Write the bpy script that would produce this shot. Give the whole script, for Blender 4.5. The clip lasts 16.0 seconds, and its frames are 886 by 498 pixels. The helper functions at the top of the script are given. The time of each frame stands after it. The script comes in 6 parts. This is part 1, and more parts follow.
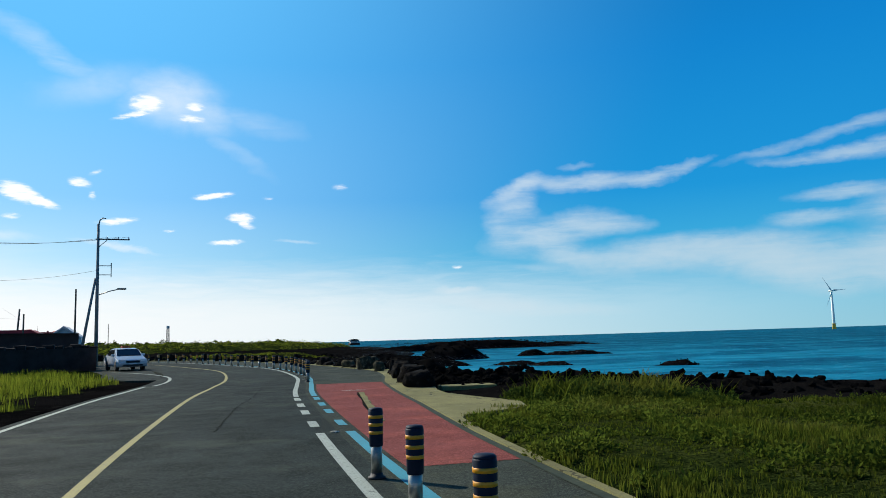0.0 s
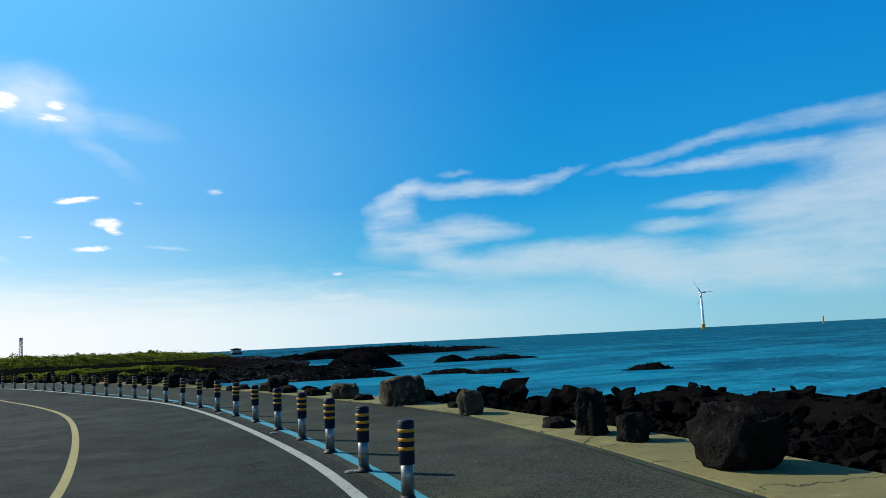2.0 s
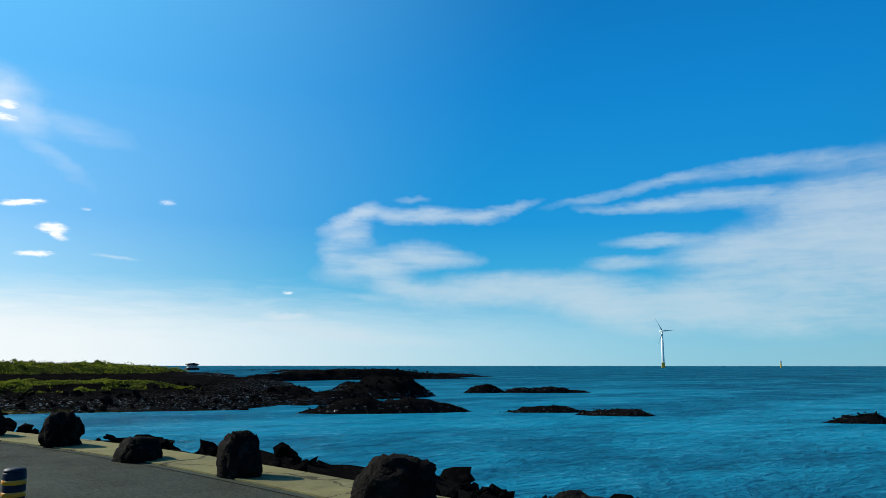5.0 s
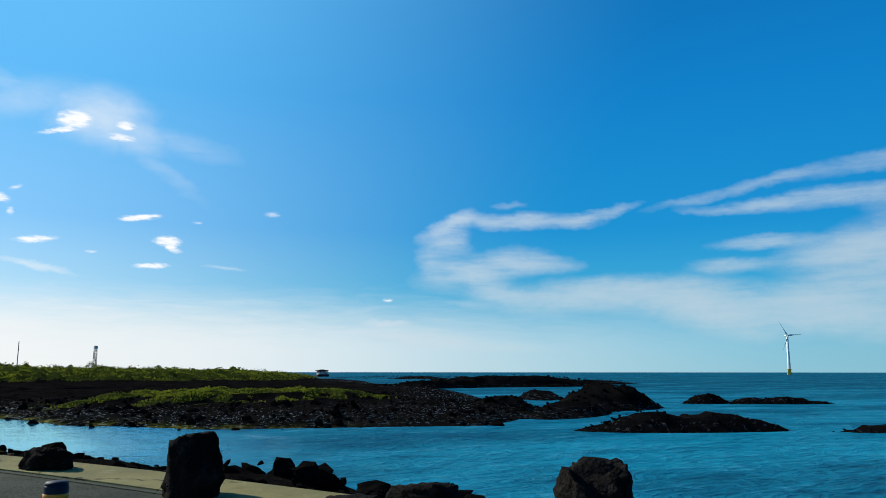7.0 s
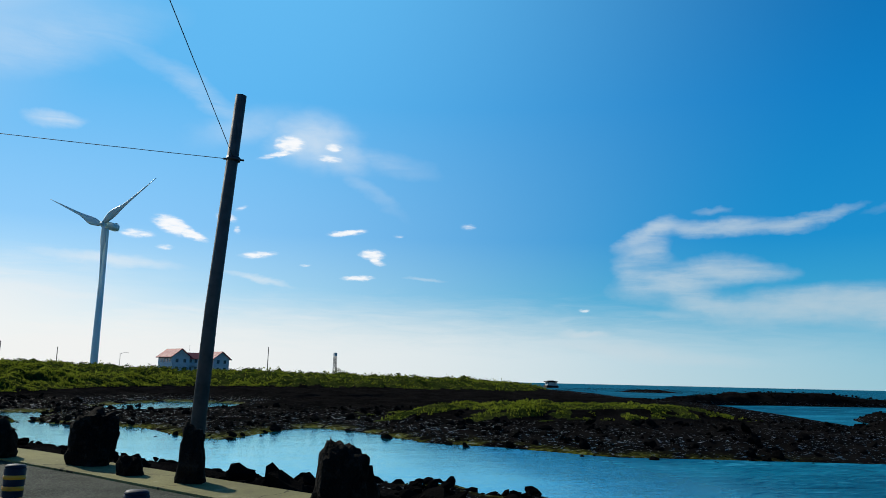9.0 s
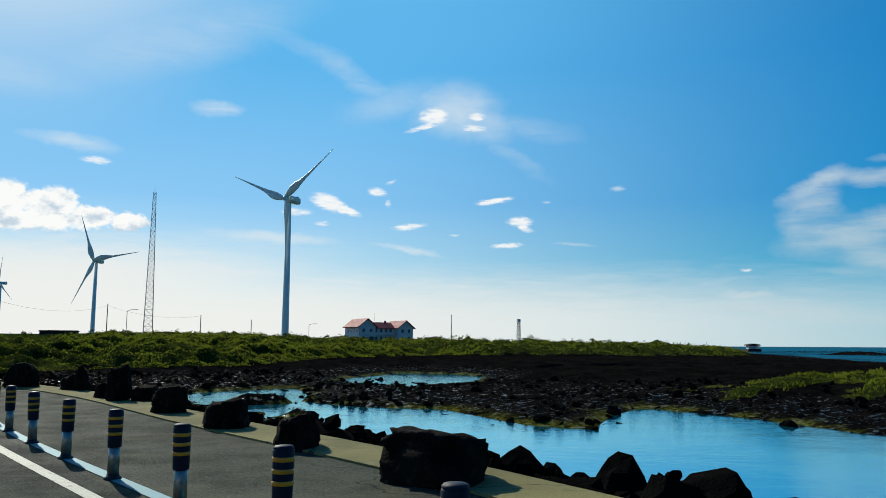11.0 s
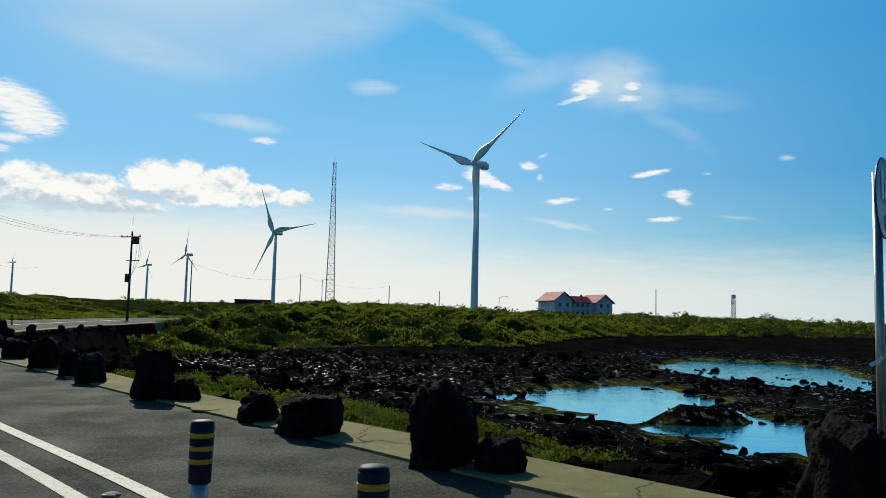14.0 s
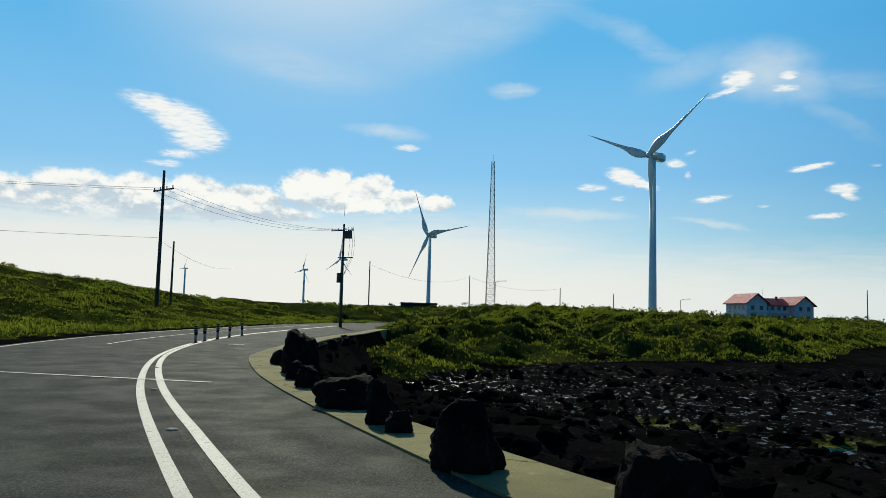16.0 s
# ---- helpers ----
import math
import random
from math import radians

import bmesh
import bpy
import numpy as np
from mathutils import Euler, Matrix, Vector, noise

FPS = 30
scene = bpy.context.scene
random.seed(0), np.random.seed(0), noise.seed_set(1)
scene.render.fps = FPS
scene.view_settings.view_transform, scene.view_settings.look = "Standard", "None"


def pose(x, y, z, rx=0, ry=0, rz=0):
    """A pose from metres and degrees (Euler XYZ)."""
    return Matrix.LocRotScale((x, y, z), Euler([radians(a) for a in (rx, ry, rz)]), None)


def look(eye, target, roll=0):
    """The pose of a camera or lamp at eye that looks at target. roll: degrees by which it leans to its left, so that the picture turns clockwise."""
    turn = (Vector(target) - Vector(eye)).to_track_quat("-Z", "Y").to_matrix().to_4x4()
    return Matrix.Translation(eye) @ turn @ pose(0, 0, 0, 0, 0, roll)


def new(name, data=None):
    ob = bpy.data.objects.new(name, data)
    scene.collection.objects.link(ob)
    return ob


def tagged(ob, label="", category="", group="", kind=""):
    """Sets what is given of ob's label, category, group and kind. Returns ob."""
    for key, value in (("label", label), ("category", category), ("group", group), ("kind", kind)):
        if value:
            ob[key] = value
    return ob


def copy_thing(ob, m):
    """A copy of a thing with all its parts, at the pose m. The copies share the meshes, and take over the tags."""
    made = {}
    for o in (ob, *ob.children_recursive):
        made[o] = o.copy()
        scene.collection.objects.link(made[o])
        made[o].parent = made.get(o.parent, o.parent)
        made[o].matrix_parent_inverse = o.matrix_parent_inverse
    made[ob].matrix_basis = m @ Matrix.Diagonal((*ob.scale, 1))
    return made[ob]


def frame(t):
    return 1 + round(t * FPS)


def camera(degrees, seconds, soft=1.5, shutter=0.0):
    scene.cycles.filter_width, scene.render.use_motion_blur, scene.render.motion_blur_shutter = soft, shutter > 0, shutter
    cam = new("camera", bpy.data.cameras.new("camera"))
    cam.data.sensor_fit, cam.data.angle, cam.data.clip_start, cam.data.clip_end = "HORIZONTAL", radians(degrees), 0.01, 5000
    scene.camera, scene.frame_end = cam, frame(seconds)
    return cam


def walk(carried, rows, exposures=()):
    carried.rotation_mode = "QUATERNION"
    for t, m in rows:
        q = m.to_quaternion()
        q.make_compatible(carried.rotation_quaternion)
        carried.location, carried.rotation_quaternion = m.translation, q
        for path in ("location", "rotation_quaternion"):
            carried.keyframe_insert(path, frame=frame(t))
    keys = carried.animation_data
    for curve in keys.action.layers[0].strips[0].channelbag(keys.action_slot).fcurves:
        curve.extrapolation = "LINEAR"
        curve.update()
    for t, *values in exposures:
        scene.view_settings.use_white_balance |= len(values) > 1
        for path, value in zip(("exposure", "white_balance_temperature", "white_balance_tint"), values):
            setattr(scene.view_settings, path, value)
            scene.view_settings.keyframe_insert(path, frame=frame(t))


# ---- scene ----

# the camera, held in a car that follows the coast road: seconds, x, y, yaw, pitch, roll
EYE = 1.5
PATH = [
    (0, 0.006, 0.032, -23.767, 6.532, -1.743),
    (0.25, 0.235, 2.882, -24.699, 6.492, -1.929),
    (0.5, 0.503, 5.699, -25.688, 6.486, -2.109),
    (0.75, 0.841, 8.470, -26.769, 6.532, -2.275),
    (1, 1.241, 11.252, -27.879, 6.592, -2.425),
    (1.25, 1.693, 14.104, -28.966, 6.624, -2.557),
    (1.5, 2.219, 17.009, -30.102, 6.638, -2.672),
    (1.75, 2.831, 19.929, -31.355, 6.647, -2.774),
    (2, 3.479, 22.801, -32.632, 6.644, -2.877),
    (2.25, 4.102, 25.571, -33.800, 6.626, -2.973),
    (2.5, 4.662, 28.255, -34.721, 6.646, -2.957),
    (2.75, 5.143, 30.899, -35.295, 6.759, -2.743),
    (3, 5.581, 33.592, -35.585, 6.975, -2.431),
    (3.25, 6.004, 36.419, -35.720, 7.257, -2.132),
    (3.5, 6.359, 39.386, -35.924, 7.424, -1.811),
    (3.75, 6.596, 42.472, -36.344, 7.351, -1.422),
    (4, 6.763, 45.632, -36.718, 7.302, -1.016),
    (4.25, 6.914, 48.818, -36.778, 7.533, -0.661),
    (4.5, 7.012, 51.997, -36.651, 7.907, -0.377),
    (4.75, 7.007, 55.150, -36.485, 8.231, -0.162),
    (5, 6.873, 58.292, -36.104, 8.502, 0.031),
    (5.25, 6.589, 61.413, -35.368, 8.733, 0.212),
    (5.5, 6.132, 64.383, -34.579, 8.824, 0.210),
    (5.75, 5.490, 67.119, -34.030, 8.710, -0.096),
    (6, 4.720, 69.839, -33.521, 8.567, -0.420),
    (6.25, 3.871, 72.739, -32.780, 8.579, -0.468),
    (6.5, 2.923, 75.619, -31.736, 8.702, -0.324),
    (6.75, 1.849, 78.292, -30.392, 8.847, -0.141),
    (7, 0.690, 81.009, -28.845, 8.964, 0.033),
    (7.25, -0.500, 83.986, -27.195, 9.032, 0.182),
    (7.5, -1.665, 86.861, -25.456, 9.088, 0.320),
    (7.75, -2.777, 89.273, -23.638, 9.175, 0.472),
    (8, -3.921, 91.450, -21.805, 9.276, 0.656),
    (8.25, -5.189, 93.704, -20.008, 9.369, 0.877),
    (8.5, -6.593, 96.101, -18.183, 9.455, 1.088),
    (8.75, -8.116, 98.627, -16.273, 9.530, 1.240),
    (9, -9.697, 101.173, -14.340, 9.567, 1.332),
    (9.25, -11.277, 103.635, -12.447, 9.529, 1.381),
    (9.5, -12.845, 106.004, -10.532, 9.379, 1.436),
    (9.75, -14.412, 108.400, -8.590, 9.104, 1.498),
    (10, -15.965, 110.759, -6.980, 8.790, 1.364),
    (10.25, -17.508, 113.086, -5.986, 8.505, 0.898),
    (10.5, -19.042, 115.386, -5.247, 8.135, 0.427),
    (10.75, -20.571, 117.664, -4.353, 7.583, 0.279),
    (11, -22.098, 119.923, -3.352, 6.974, 0.334),
    (11.25, -23.623, 122.169, -2.379, 6.447, 0.407),
    (11.5, -25.151, 124.406, -1.443, 5.971, 0.503),
    (11.75, -26.684, 126.639, -0.522, 5.508, 0.659),
    (12, -28.224, 128.872, 0.409, 5.168, 0.848),
    (12.25, -29.718, 131.114, 1.356, 5.045, 1.030),
    (12.5, -31.313, 133.342, 2.234, 5.014, 1.163),
    (12.75, -32.955, 135.584, 2.970, 4.940, 1.225),
    (13, -34.659, 137.786, 3.637, 4.866, 1.264),
    (13.25, -36.424, 139.892, 4.346, 4.855, 1.327),
    (13.5, -38.100, 141.915, 5.228, 4.880, 1.385),
    (13.75, -39.867, 143.903, 6.391, 4.902, 1.411),
    (14, -41.569, 145.757, 7.834, 4.914, 1.457),
    (14.25, -43.286, 147.554, 9.514, 4.918, 1.577),
    (14.5, -45.111, 149.383, 11.321, 4.929, 1.744),
    (14.75, -46.912, 151.305, 13.120, 4.961, 1.909),
    (15, -48.833, 153.195, 14.749, 5.029, 2.012),
    (15.25, -50.741, 154.914, 16.070, 5.123, 2.006),
    (15.5, -52.579, 156.503, 17.069, 5.157, 1.904),
    (15.75, -54.293, 158.036, 17.784, 5.053, 1.735),
    (16, -55.932, 159.547, 18.345, 4.863, 1.533),
]


def aim(x, y, yaw, pitch, roll):
    turn = Matrix.Rotation(radians(yaw), 4, "Z") @ Matrix.Rotation(radians(90 + pitch), 4, "X") @ Matrix.Rotation(radians(roll), 4, "Z")
    return Matrix.Translation((x, y, EYE)) @ turn


cam = camera(59.41, 16.0, soft=0.6)
walk(cam, [(r[0], aim(*r[1:])) for r in PATH], [(0.0, 0.06, 6500, 10), (2.5, 0.1, 6500, 10), (5.0, 0.06, 6500, 10), (7.5, -0.06, 6500, 10), (9.5, -0.14, 6550, 9), (13.0, -0.18, 6750, 6), (16.0, -0.2, 6800, 6)])

# ---- sky and sun ----
SUN_AZ, SUN_EL = 29.0, 33.3          # degrees, to the left of +y and above the horizon
SUN_DIR = Vector((-math.sin(radians(SUN_AZ)) * math.cos(radians(SUN_EL)), math.cos(radians(SUN_AZ)) * math.cos(radians(SUN_EL)), math.sin(radians(SUN_EL))))
sun = new("sun", bpy.data.lights.new("sun", "SUN"))
sun.data.energy, sun.data.angle, sun.data.color = 4.8, radians(0.55), (1.0, 0.95, 0.83)
sun.matrix_world = look(SUN_DIR * 50, (0, 0, 0))


def lin(r, g, b):
    """Linear colour from 0..255 display values."""
    return tuple(((c / 255) / 12.92 if c <= 10.3 else ((c / 255 + 0.055) / 1.055) ** 2.4) for c in (r, g, b)) + (1.0,)


class Net:
    """A node tree with short ways to add nodes."""

    def __init__(self, tree):
        self.t = tree
        tree.nodes.clear()

    def n(self, kind, ins=None, **attrs):
        node = self.t.nodes.new(kind)
        for key, value in attrs.items():
            setattr(node, key, value)
        for key, value in (ins or {}).items():
            sock = node.inputs[key]
            if isinstance(value, bpy.types.NodeSocket):
                self.t.links.new(value, sock)
            else:
                sock.default_value = value
        return node

    def math(self, op, a, b=0.0, c=0.0, clamp=False):
        return self.n("ShaderNodeMath", {0: a, 1: b, 2: c}, operation=op, use_clamp=clamp).outputs[0]

    def vmath(self, op, a, b=(0, 0, 0)):
        node = self.n("ShaderNodeVectorMath", {0: a, 1: b}, operation=op)
        return node.outputs["Value"] if op in ("LENGTH", "DOT_PRODUCT", "DISTANCE") else node.outputs["Vector"]

    def span(self, v, a, b, c=0.0, d=1.0, smooth=True):
        return self.n("ShaderNodeMapRange", {"Value": v, 1: a, 2: b, 3: c, 4: d}, interpolation_type="SMOOTHSTEP" if smooth else "LINEAR").outputs[0]

    def mix(self, f, a, b, mode="MIX"):
        return self.n("ShaderNodeMix", {0: f, 6: a, 7: b}, data_type="RGBA", blend_type=mode).outputs[2]

    def ramp(self, v, stops, ease="LINEAR"):
        node = self.n("ShaderNodeValToRGB", {0: v})
        cr = node.color_ramp
        cr.interpolation = ease
        for i, (p, col) in enumerate(stops):
            e = cr.elements[i] if i < 2 else cr.elements.new(p)
            e.position, e.color = p, col
        return node.outputs[0]

    def noise(self, vec, scale, detail=4.0, rough=0.55, dist=0.0, dims="3D"):
        return self.n("ShaderNodeTexNoise", {"Vector": vec, "Scale": scale, "Detail": detail, "Roughness": rough, "Distortion": dist}, noise_dimensions=dims)


def build_sky():
    world = bpy.data.worlds.new("sky")
    scene.world = world
    world.use_nodes = True
    w = Net(world.node_tree)
    way = w.n("ShaderNodeTexCoord").outputs["Generated"]
    xyz = w.n("ShaderNodeSeparateXYZ", {0: way})
    az = w.math("MULTIPLY", w.math("ARCTAN2", w.math("MULTIPLY", xyz.outputs[0], -1.0), xyz.outputs[1]), 57.29578)
    el = w.math("MULTIPLY", w.math("ARCSINE", xyz.outputs[2]), 57.29578)
    near = w.vmath("DOT_PRODUCT", way, tuple(SUN_DIR))
    angle = w.math("MULTIPLY", w.math("ARCCOSINE", near), 57.29578)
    h = w.math("DIVIDE", el, 60.0, clamp=True)
    far = w.ramp(h, [(0.0, lin(132, 203, 222)), (0.03, lin(118, 200, 226)), (0.085, lin(62, 182, 226)), (0.17, lin(14, 155, 222)), (0.33, lin(0, 136, 212)), (0.7, lin(0, 78, 150)), (1.0, lin(0, 45, 108))])
    close = w.ramp(h, [(0.0, lin(236, 244, 246)), (0.05, lin(226, 241, 248)), (0.10, lin(178, 220, 248)), (0.17, lin(132, 196, 247)), (0.33, lin(88, 178, 240)), (0.6, lin(96, 182, 238)), (1.0, lin(10, 95, 170))])
    far = w.mix(1.0, far, (0.88, 0.90, 0.93, 1), "MULTIPLY")
    close = w.mix(1.0, close, (1.20, 1.17, 1.13, 1), "MULTIPLY")
    air = w.mix(w.span(angle, 66.0, 25.0), far, close)
    air = w.mix(w.span(angle, 75.0, 125.0, 0.0, 0.55), air, w.mix(1.0, air, (0.25, 0.28, 0.33, 1), "MULTIPLY"))
    air = w.mix(w.span(angle, 22.0, 3.0, 0.0, 0.85), air, lin(245, 250, 255))
    nishita = w.n("ShaderNodeTexSky", sky_type="NISHITA", sun_disc=False, sun_elevation=radians(SUN_EL), sun_rotation=radians(-SUN_AZ), air_density=1.0, dust_density=0.6, ozone_density=2.0)
    haze = w.mix(1.0, nishita.outputs[0], (0.09, 0.09, 0.09, 1), "MULTIPLY")
    air = w.mix(0.04, air, haze)

    def grid(ka, ke, lift=0.0):
        return w.n("ShaderNodeCombineXYZ", {0: w.math("MULTIPLY", az, ka), 1: w.math("ADD", w.math("MULTIPLY", el, ke), lift)}).outputs[0]

    # clouds, laid out by azimuth and elevation in degrees
    at = grid(1.0, 1.0)
    big = w.noise(grid(1.0, 1.7), 0.16, 4.0, 0.6)
    fine = w.noise(grid(1.0, 1.7), 0.75, 6.0, 0.62)
    fibre = w.noise(grid(0.22, 1.7), 1.1, 7.0, 0.62, 0.6).outputs[0]
    tuft = w.noise(grid(0.6, 1.3), 0.7, 6.0, 0.6, 0.4).outputs[0]

    def shaken(source, da, de):
        return w.vmath("MULTIPLY", w.vmath("SUBTRACT", source.outputs["Color"], (0.5, 0.5, 0.5)), (da, de, 0))

    veil_at = w.vmath("ADD", at, w.vmath("ADD", shaken(big, 3.0, 1.1), shaken(fine, 1.3, 0.55)))
    puff_at = w.vmath("ADD", at, shaken(fine, 0.9, 0.42))
    bank_at = w.vmath("ADD", at, w.vmath("ADD", shaken(w.noise(grid(1.0, 1.2), 0.5, 5.0, 0.6), 2.2, 1.1), shaken(w.noise(grid(1.0, 1.2), 2.0, 4.0, 0.6), 0.8, 0.6)))

    def blob(base, a, e, ra, re, tilt=0.0, dens=1.0, hard=0.0, reach=1.4):
        m = w.n("ShaderNodeMapping", {"Vector": base, "Location": (a, e, 0), "Rotation": (0, 0, radians(tilt)), "Scale": (ra, re, 1)}, vector_type="TEXTURE")
        return w.span(w.vmath("LENGTH", m.outputs[0]), reach, hard, 0.0, dens)

    latest = [None]

    def gather(items, base, merge=False):
        """The densest of the blobs at each place; taken in small groups, one after another, which keeps the shader's memory small."""
        total, place = None, base
        for n, it in enumerate(items):
            if n % 14 == 0 and latest[0] is not None:
                place = w.vmath("ADD", base, w.n("ShaderNodeCombineXYZ", {0: w.math("MULTIPLY", latest[0], 1e-6)}).outputs[0])
            b = blob(place, *it)
            total = b if total is None else w.math("ADD" if merge else "MAXIMUM", total, b)
            latest[0] = total
        return total

    # low white haze with a soft streaky edge
    edge = w.math("ADD", el, w.math("MULTIPLY", w.math("SUBTRACT", fibre, 0.5), 2.4))
    milk = w.math("MULTIPLY", w.span(edge, 6.6, 1.4, 0.0, 0.88), w.span(az, -58.0, -8.0, 0.12, 1.0))
    milk = w.math("MAXIMUM", milk, w.math("MULTIPLY", w.span(edge, 8.6, 4.6, 0.0, 0.85), w.span(az, -2.0, 22.0)))
    air = w.mix(milk, air, w.mix(w.span(az, -35.0, 15.0), lin(229, 240, 245), lin(252, 252, 251)))

    veil = gather([
        (-28.6, 10.5, 2.0, 0.55, -25, 0.62), (-30.2, 11.3, 1.3, 0.6, -10, 1.0), (-32.8, 11.0, 2.4, 0.65, 5, 0.95), (-35.8, 11.05, 2.4, 0.65, 0, 0.88), (-38.4, 10.8, 2.2, 0.5, 0, 0.72),
        (-40.6, 11.3, 2.8, 0.42, -14, 0.8), (-46.8, 11.9, 3.4, 0.35, -9, 0.36), (-51.0, 12.7, 4.6, 0.45, -10, 0.42), (-57.0, 13.4, 6.0, 0.6, -5, 0.4), (-63.0, 13.5, 5.0, 0.8, 0, 0.4),
        (-34.0, 12.2, 1.4, 0.25, 0, 0.35), (-48.0, 11.2, 2.2, 0.35, 0, 0.6), (-51.5, 11.4, 3.0, 0.5, -3, 0.75), (-56.0, 11.5, 4.4, 0.7, -2, 0.8), (-62.0, 11.2, 5.0, 1.1, 0, 0.8),
        (-29.4, 9.9, 1.5, 1.5, 0, 0.72), (-27.9, 8.3, 1.4, 1.6, 10, 0.5), (-28.8, 6.9, 2.2, 1.1, -10, 0.58), (-30.6, 8.2, 1.5, 1.2, 0, 0.25),
        (-33.8, 7.9, 3.0, 1.15, -3, 1.0), (-31.3, 7.0, 2.2, 1.0, 20, 0.82), (-36.8, 7.6, 2.4, 0.65, 0, 0.72),
        (-33.0, 5.7, 3.2, 0.75, 3, 0.82), (-38.0, 5.4, 5.0, 1.2, -2, 1.0), (-43.0, 5.3, 5.0, 1.4, 2, 1.0), (-47.5, 5.0, 5.0, 1.7, 5, 1.0), (-49.0, 3.5, 4.2, 1.2, 10, 0.85), (-31.0, 4.9, 2.2, 0.3, 5, 0.35),
        (-49.2, 7.3, 2.8, 0.55, 0, 0.9), (-51.5, 8.8, 3.4, 0.5, 0, 0.85), (-56.0, 7.9, 4.2, 1.1, -8, 0.95), (-60.0, 8.4, 5.5, 1.9, -10, 0.75), (-58.0, 5.2, 6.0, 2.6, 0, 1.0), (-53.5, 4.3, 4.0, 1.5, 5, 1.0),
        (-65.0, 8.0, 6.0, 4.4, 0, 0.9), (-70.0, 8.0, 8.0, 6.0, 0, 0.85), (-60.0, 3.0, 8.0, 1.2, 0, 0.55),
        (-24.6, 3.55, 1.8, 0.24, 0, 0.95), (-26.0, 2.7, 5.0, 0.6, 4, 0.72), (-31.0, 1.9, 6.0, 0.5, 3, 0.55),
        (-9.8, 15.8, 4.5, 1.0, 12, 0.24), (-8.2, 14.0, 4.2, 0.7, 35, 0.2),
        (-1.0, 6.85, 2.6, 0.24, 9, 0.9), (9.0, 7.65, 4.4, 0.42, 3, 1.0), (11.5, 5.1, 3.6, 0.32, 4, 0.75), (4.1, 4.5, 3.2, 0.22, 3, 0.6), (-4.7, 4.2, 1.8, 0.18, 3, 0.55), (-13.0, 7.3, 1.3, 0.16, 3, 0.45),
        (22.6, 13.2, 2.8, 0.55, 5, 0.75), (13.4, 16.5, 1.9, 0.5, 0, 0.72), (4.0, 19.5, 6.0, 0.9, 25, 0.34), (15.0, 21.0, 10.0, 2.0, -20, 0.30), (30.0, 17.5, 7.0, 1.4, 8, 0.32),
    ], veil_at, True)
    halo = gather([(-4.4, 17.0, 3.4, 1.9, 4, 0.62, 0.2), (-6.3, 16.3, 2.6, 1.4, 15, 0.5, 0.1), (0.5, 17.6, 4.0, 1.2, -15, 0.3)], veil_at)
    comb = w.math("ADD", w.math("MULTIPLY", w.math("SUBTRACT", fibre, 0.5), 1.5), w.math("MULTIPLY", w.math("SUBTRACT", tuft, 0.5), 1.0))
    veil = w.span(w.math("ADD", veil, w.math("MULTIPLY", comb, w.span(veil, 0.0, 0.8))), 0.0, 4.0, 0.0, 4.0, False)
    veil = w.math("SUBTRACT", 0.97, w.math("POWER", 0.46, w.math("MULTIPLY", veil, 1.15)), clamp=True)
    veil = w.math("MAXIMUM", veil, w.math("MULTIPLY", halo, w.span(tuft, 0.25, 0.7, 0.7, 1.0)))
    puffs = gather([
        (-2.6, 16.65, 1.1, 0.6, -8, 1.0, 0.35), (-1.8, 15.85, 1.4, 0.22, -14, 0.85, 0.2), (-5.9, 16.6, 0.6, 0.32, 0, 0.9, 0.3), (-5.6, 15.8, 1.0, 0.32, 5, 0.75, 0.2),
        (-7.2, 10.5, 1.4, 0.26, -8, 1.0, 0.3), (-9.1, 8.95, 0.95, 0.4, 0, 1.0, 0.3), (-9.4, 8.5, 0.7, 0.3, 20, 0.95, 0.3), (-8.1, 7.2, 1.25, 0.22, -3, 0.85, 0.3), (-24.8, 5.2, 0.34, 0.2, 0, 0.6, 0.1),
        (-16.2, 11.2, 0.6, 0.26, 0, 0.5, 0.2), (-11.0, 10.4, 0.4, 0.16, 0, 0.45, 0.2), (-0.8, 8.6, 1.4, 0.24, -8, 0.85, 0.2), (-4.2, 8.0, 0.5, 0.12, 0, 0.5, 0.2),
        (5.2, 10.25, 1.3, 0.62, 18, 1.0, 0.4), (4.0, 9.75, 1.3, 0.36, 20, 1.0, 0.3), (7.5, 9.5, 1.2, 0.32, 0, 0.8, 0.3), (1.6, 11.1, 0.7, 0.32, 8, 0.85, 0.3), (0.8, 10.25, 0.26, 0.32, 0, 0.65, 0.2), (0.6, 11.8, 0.5, 0.2, -20, 0.55, 0.2), (5.6, 8.7, 0.6, 0.2, 0, 0.7, 0.2),
        (39.2, 13.9, 2.4, 0.8, 10, 1.0, 0.2), (37.4, 13.1, 2.5, 1.2, 15, 1.0, 0.35), (36.3, 12.0, 2.1, 1.1, 0, 1.0, 0.3), (37.5, 10.7, 1.5, 0.4, 0, 0.85, 0.1), (38.5, 10.0, 1.4, 0.28, 0, 0.75, 0.2), (21.3, 12.2, 1.0, 0.28, 0, 0.85, 0.2),
    ], puff_at)
    comb = w.noise(grid(0.55, 2.6), 1.9, 4.0, 0.6, 0.5).outputs[0]
    puffs = w.span(w.math("ADD", puffs, w.math("MULTIPLY", w.math("SUBTRACT", comb, 0.52), w.span(puffs, 0.0, 0.6, 0.0, 1.6))), 0.05, 1.1)
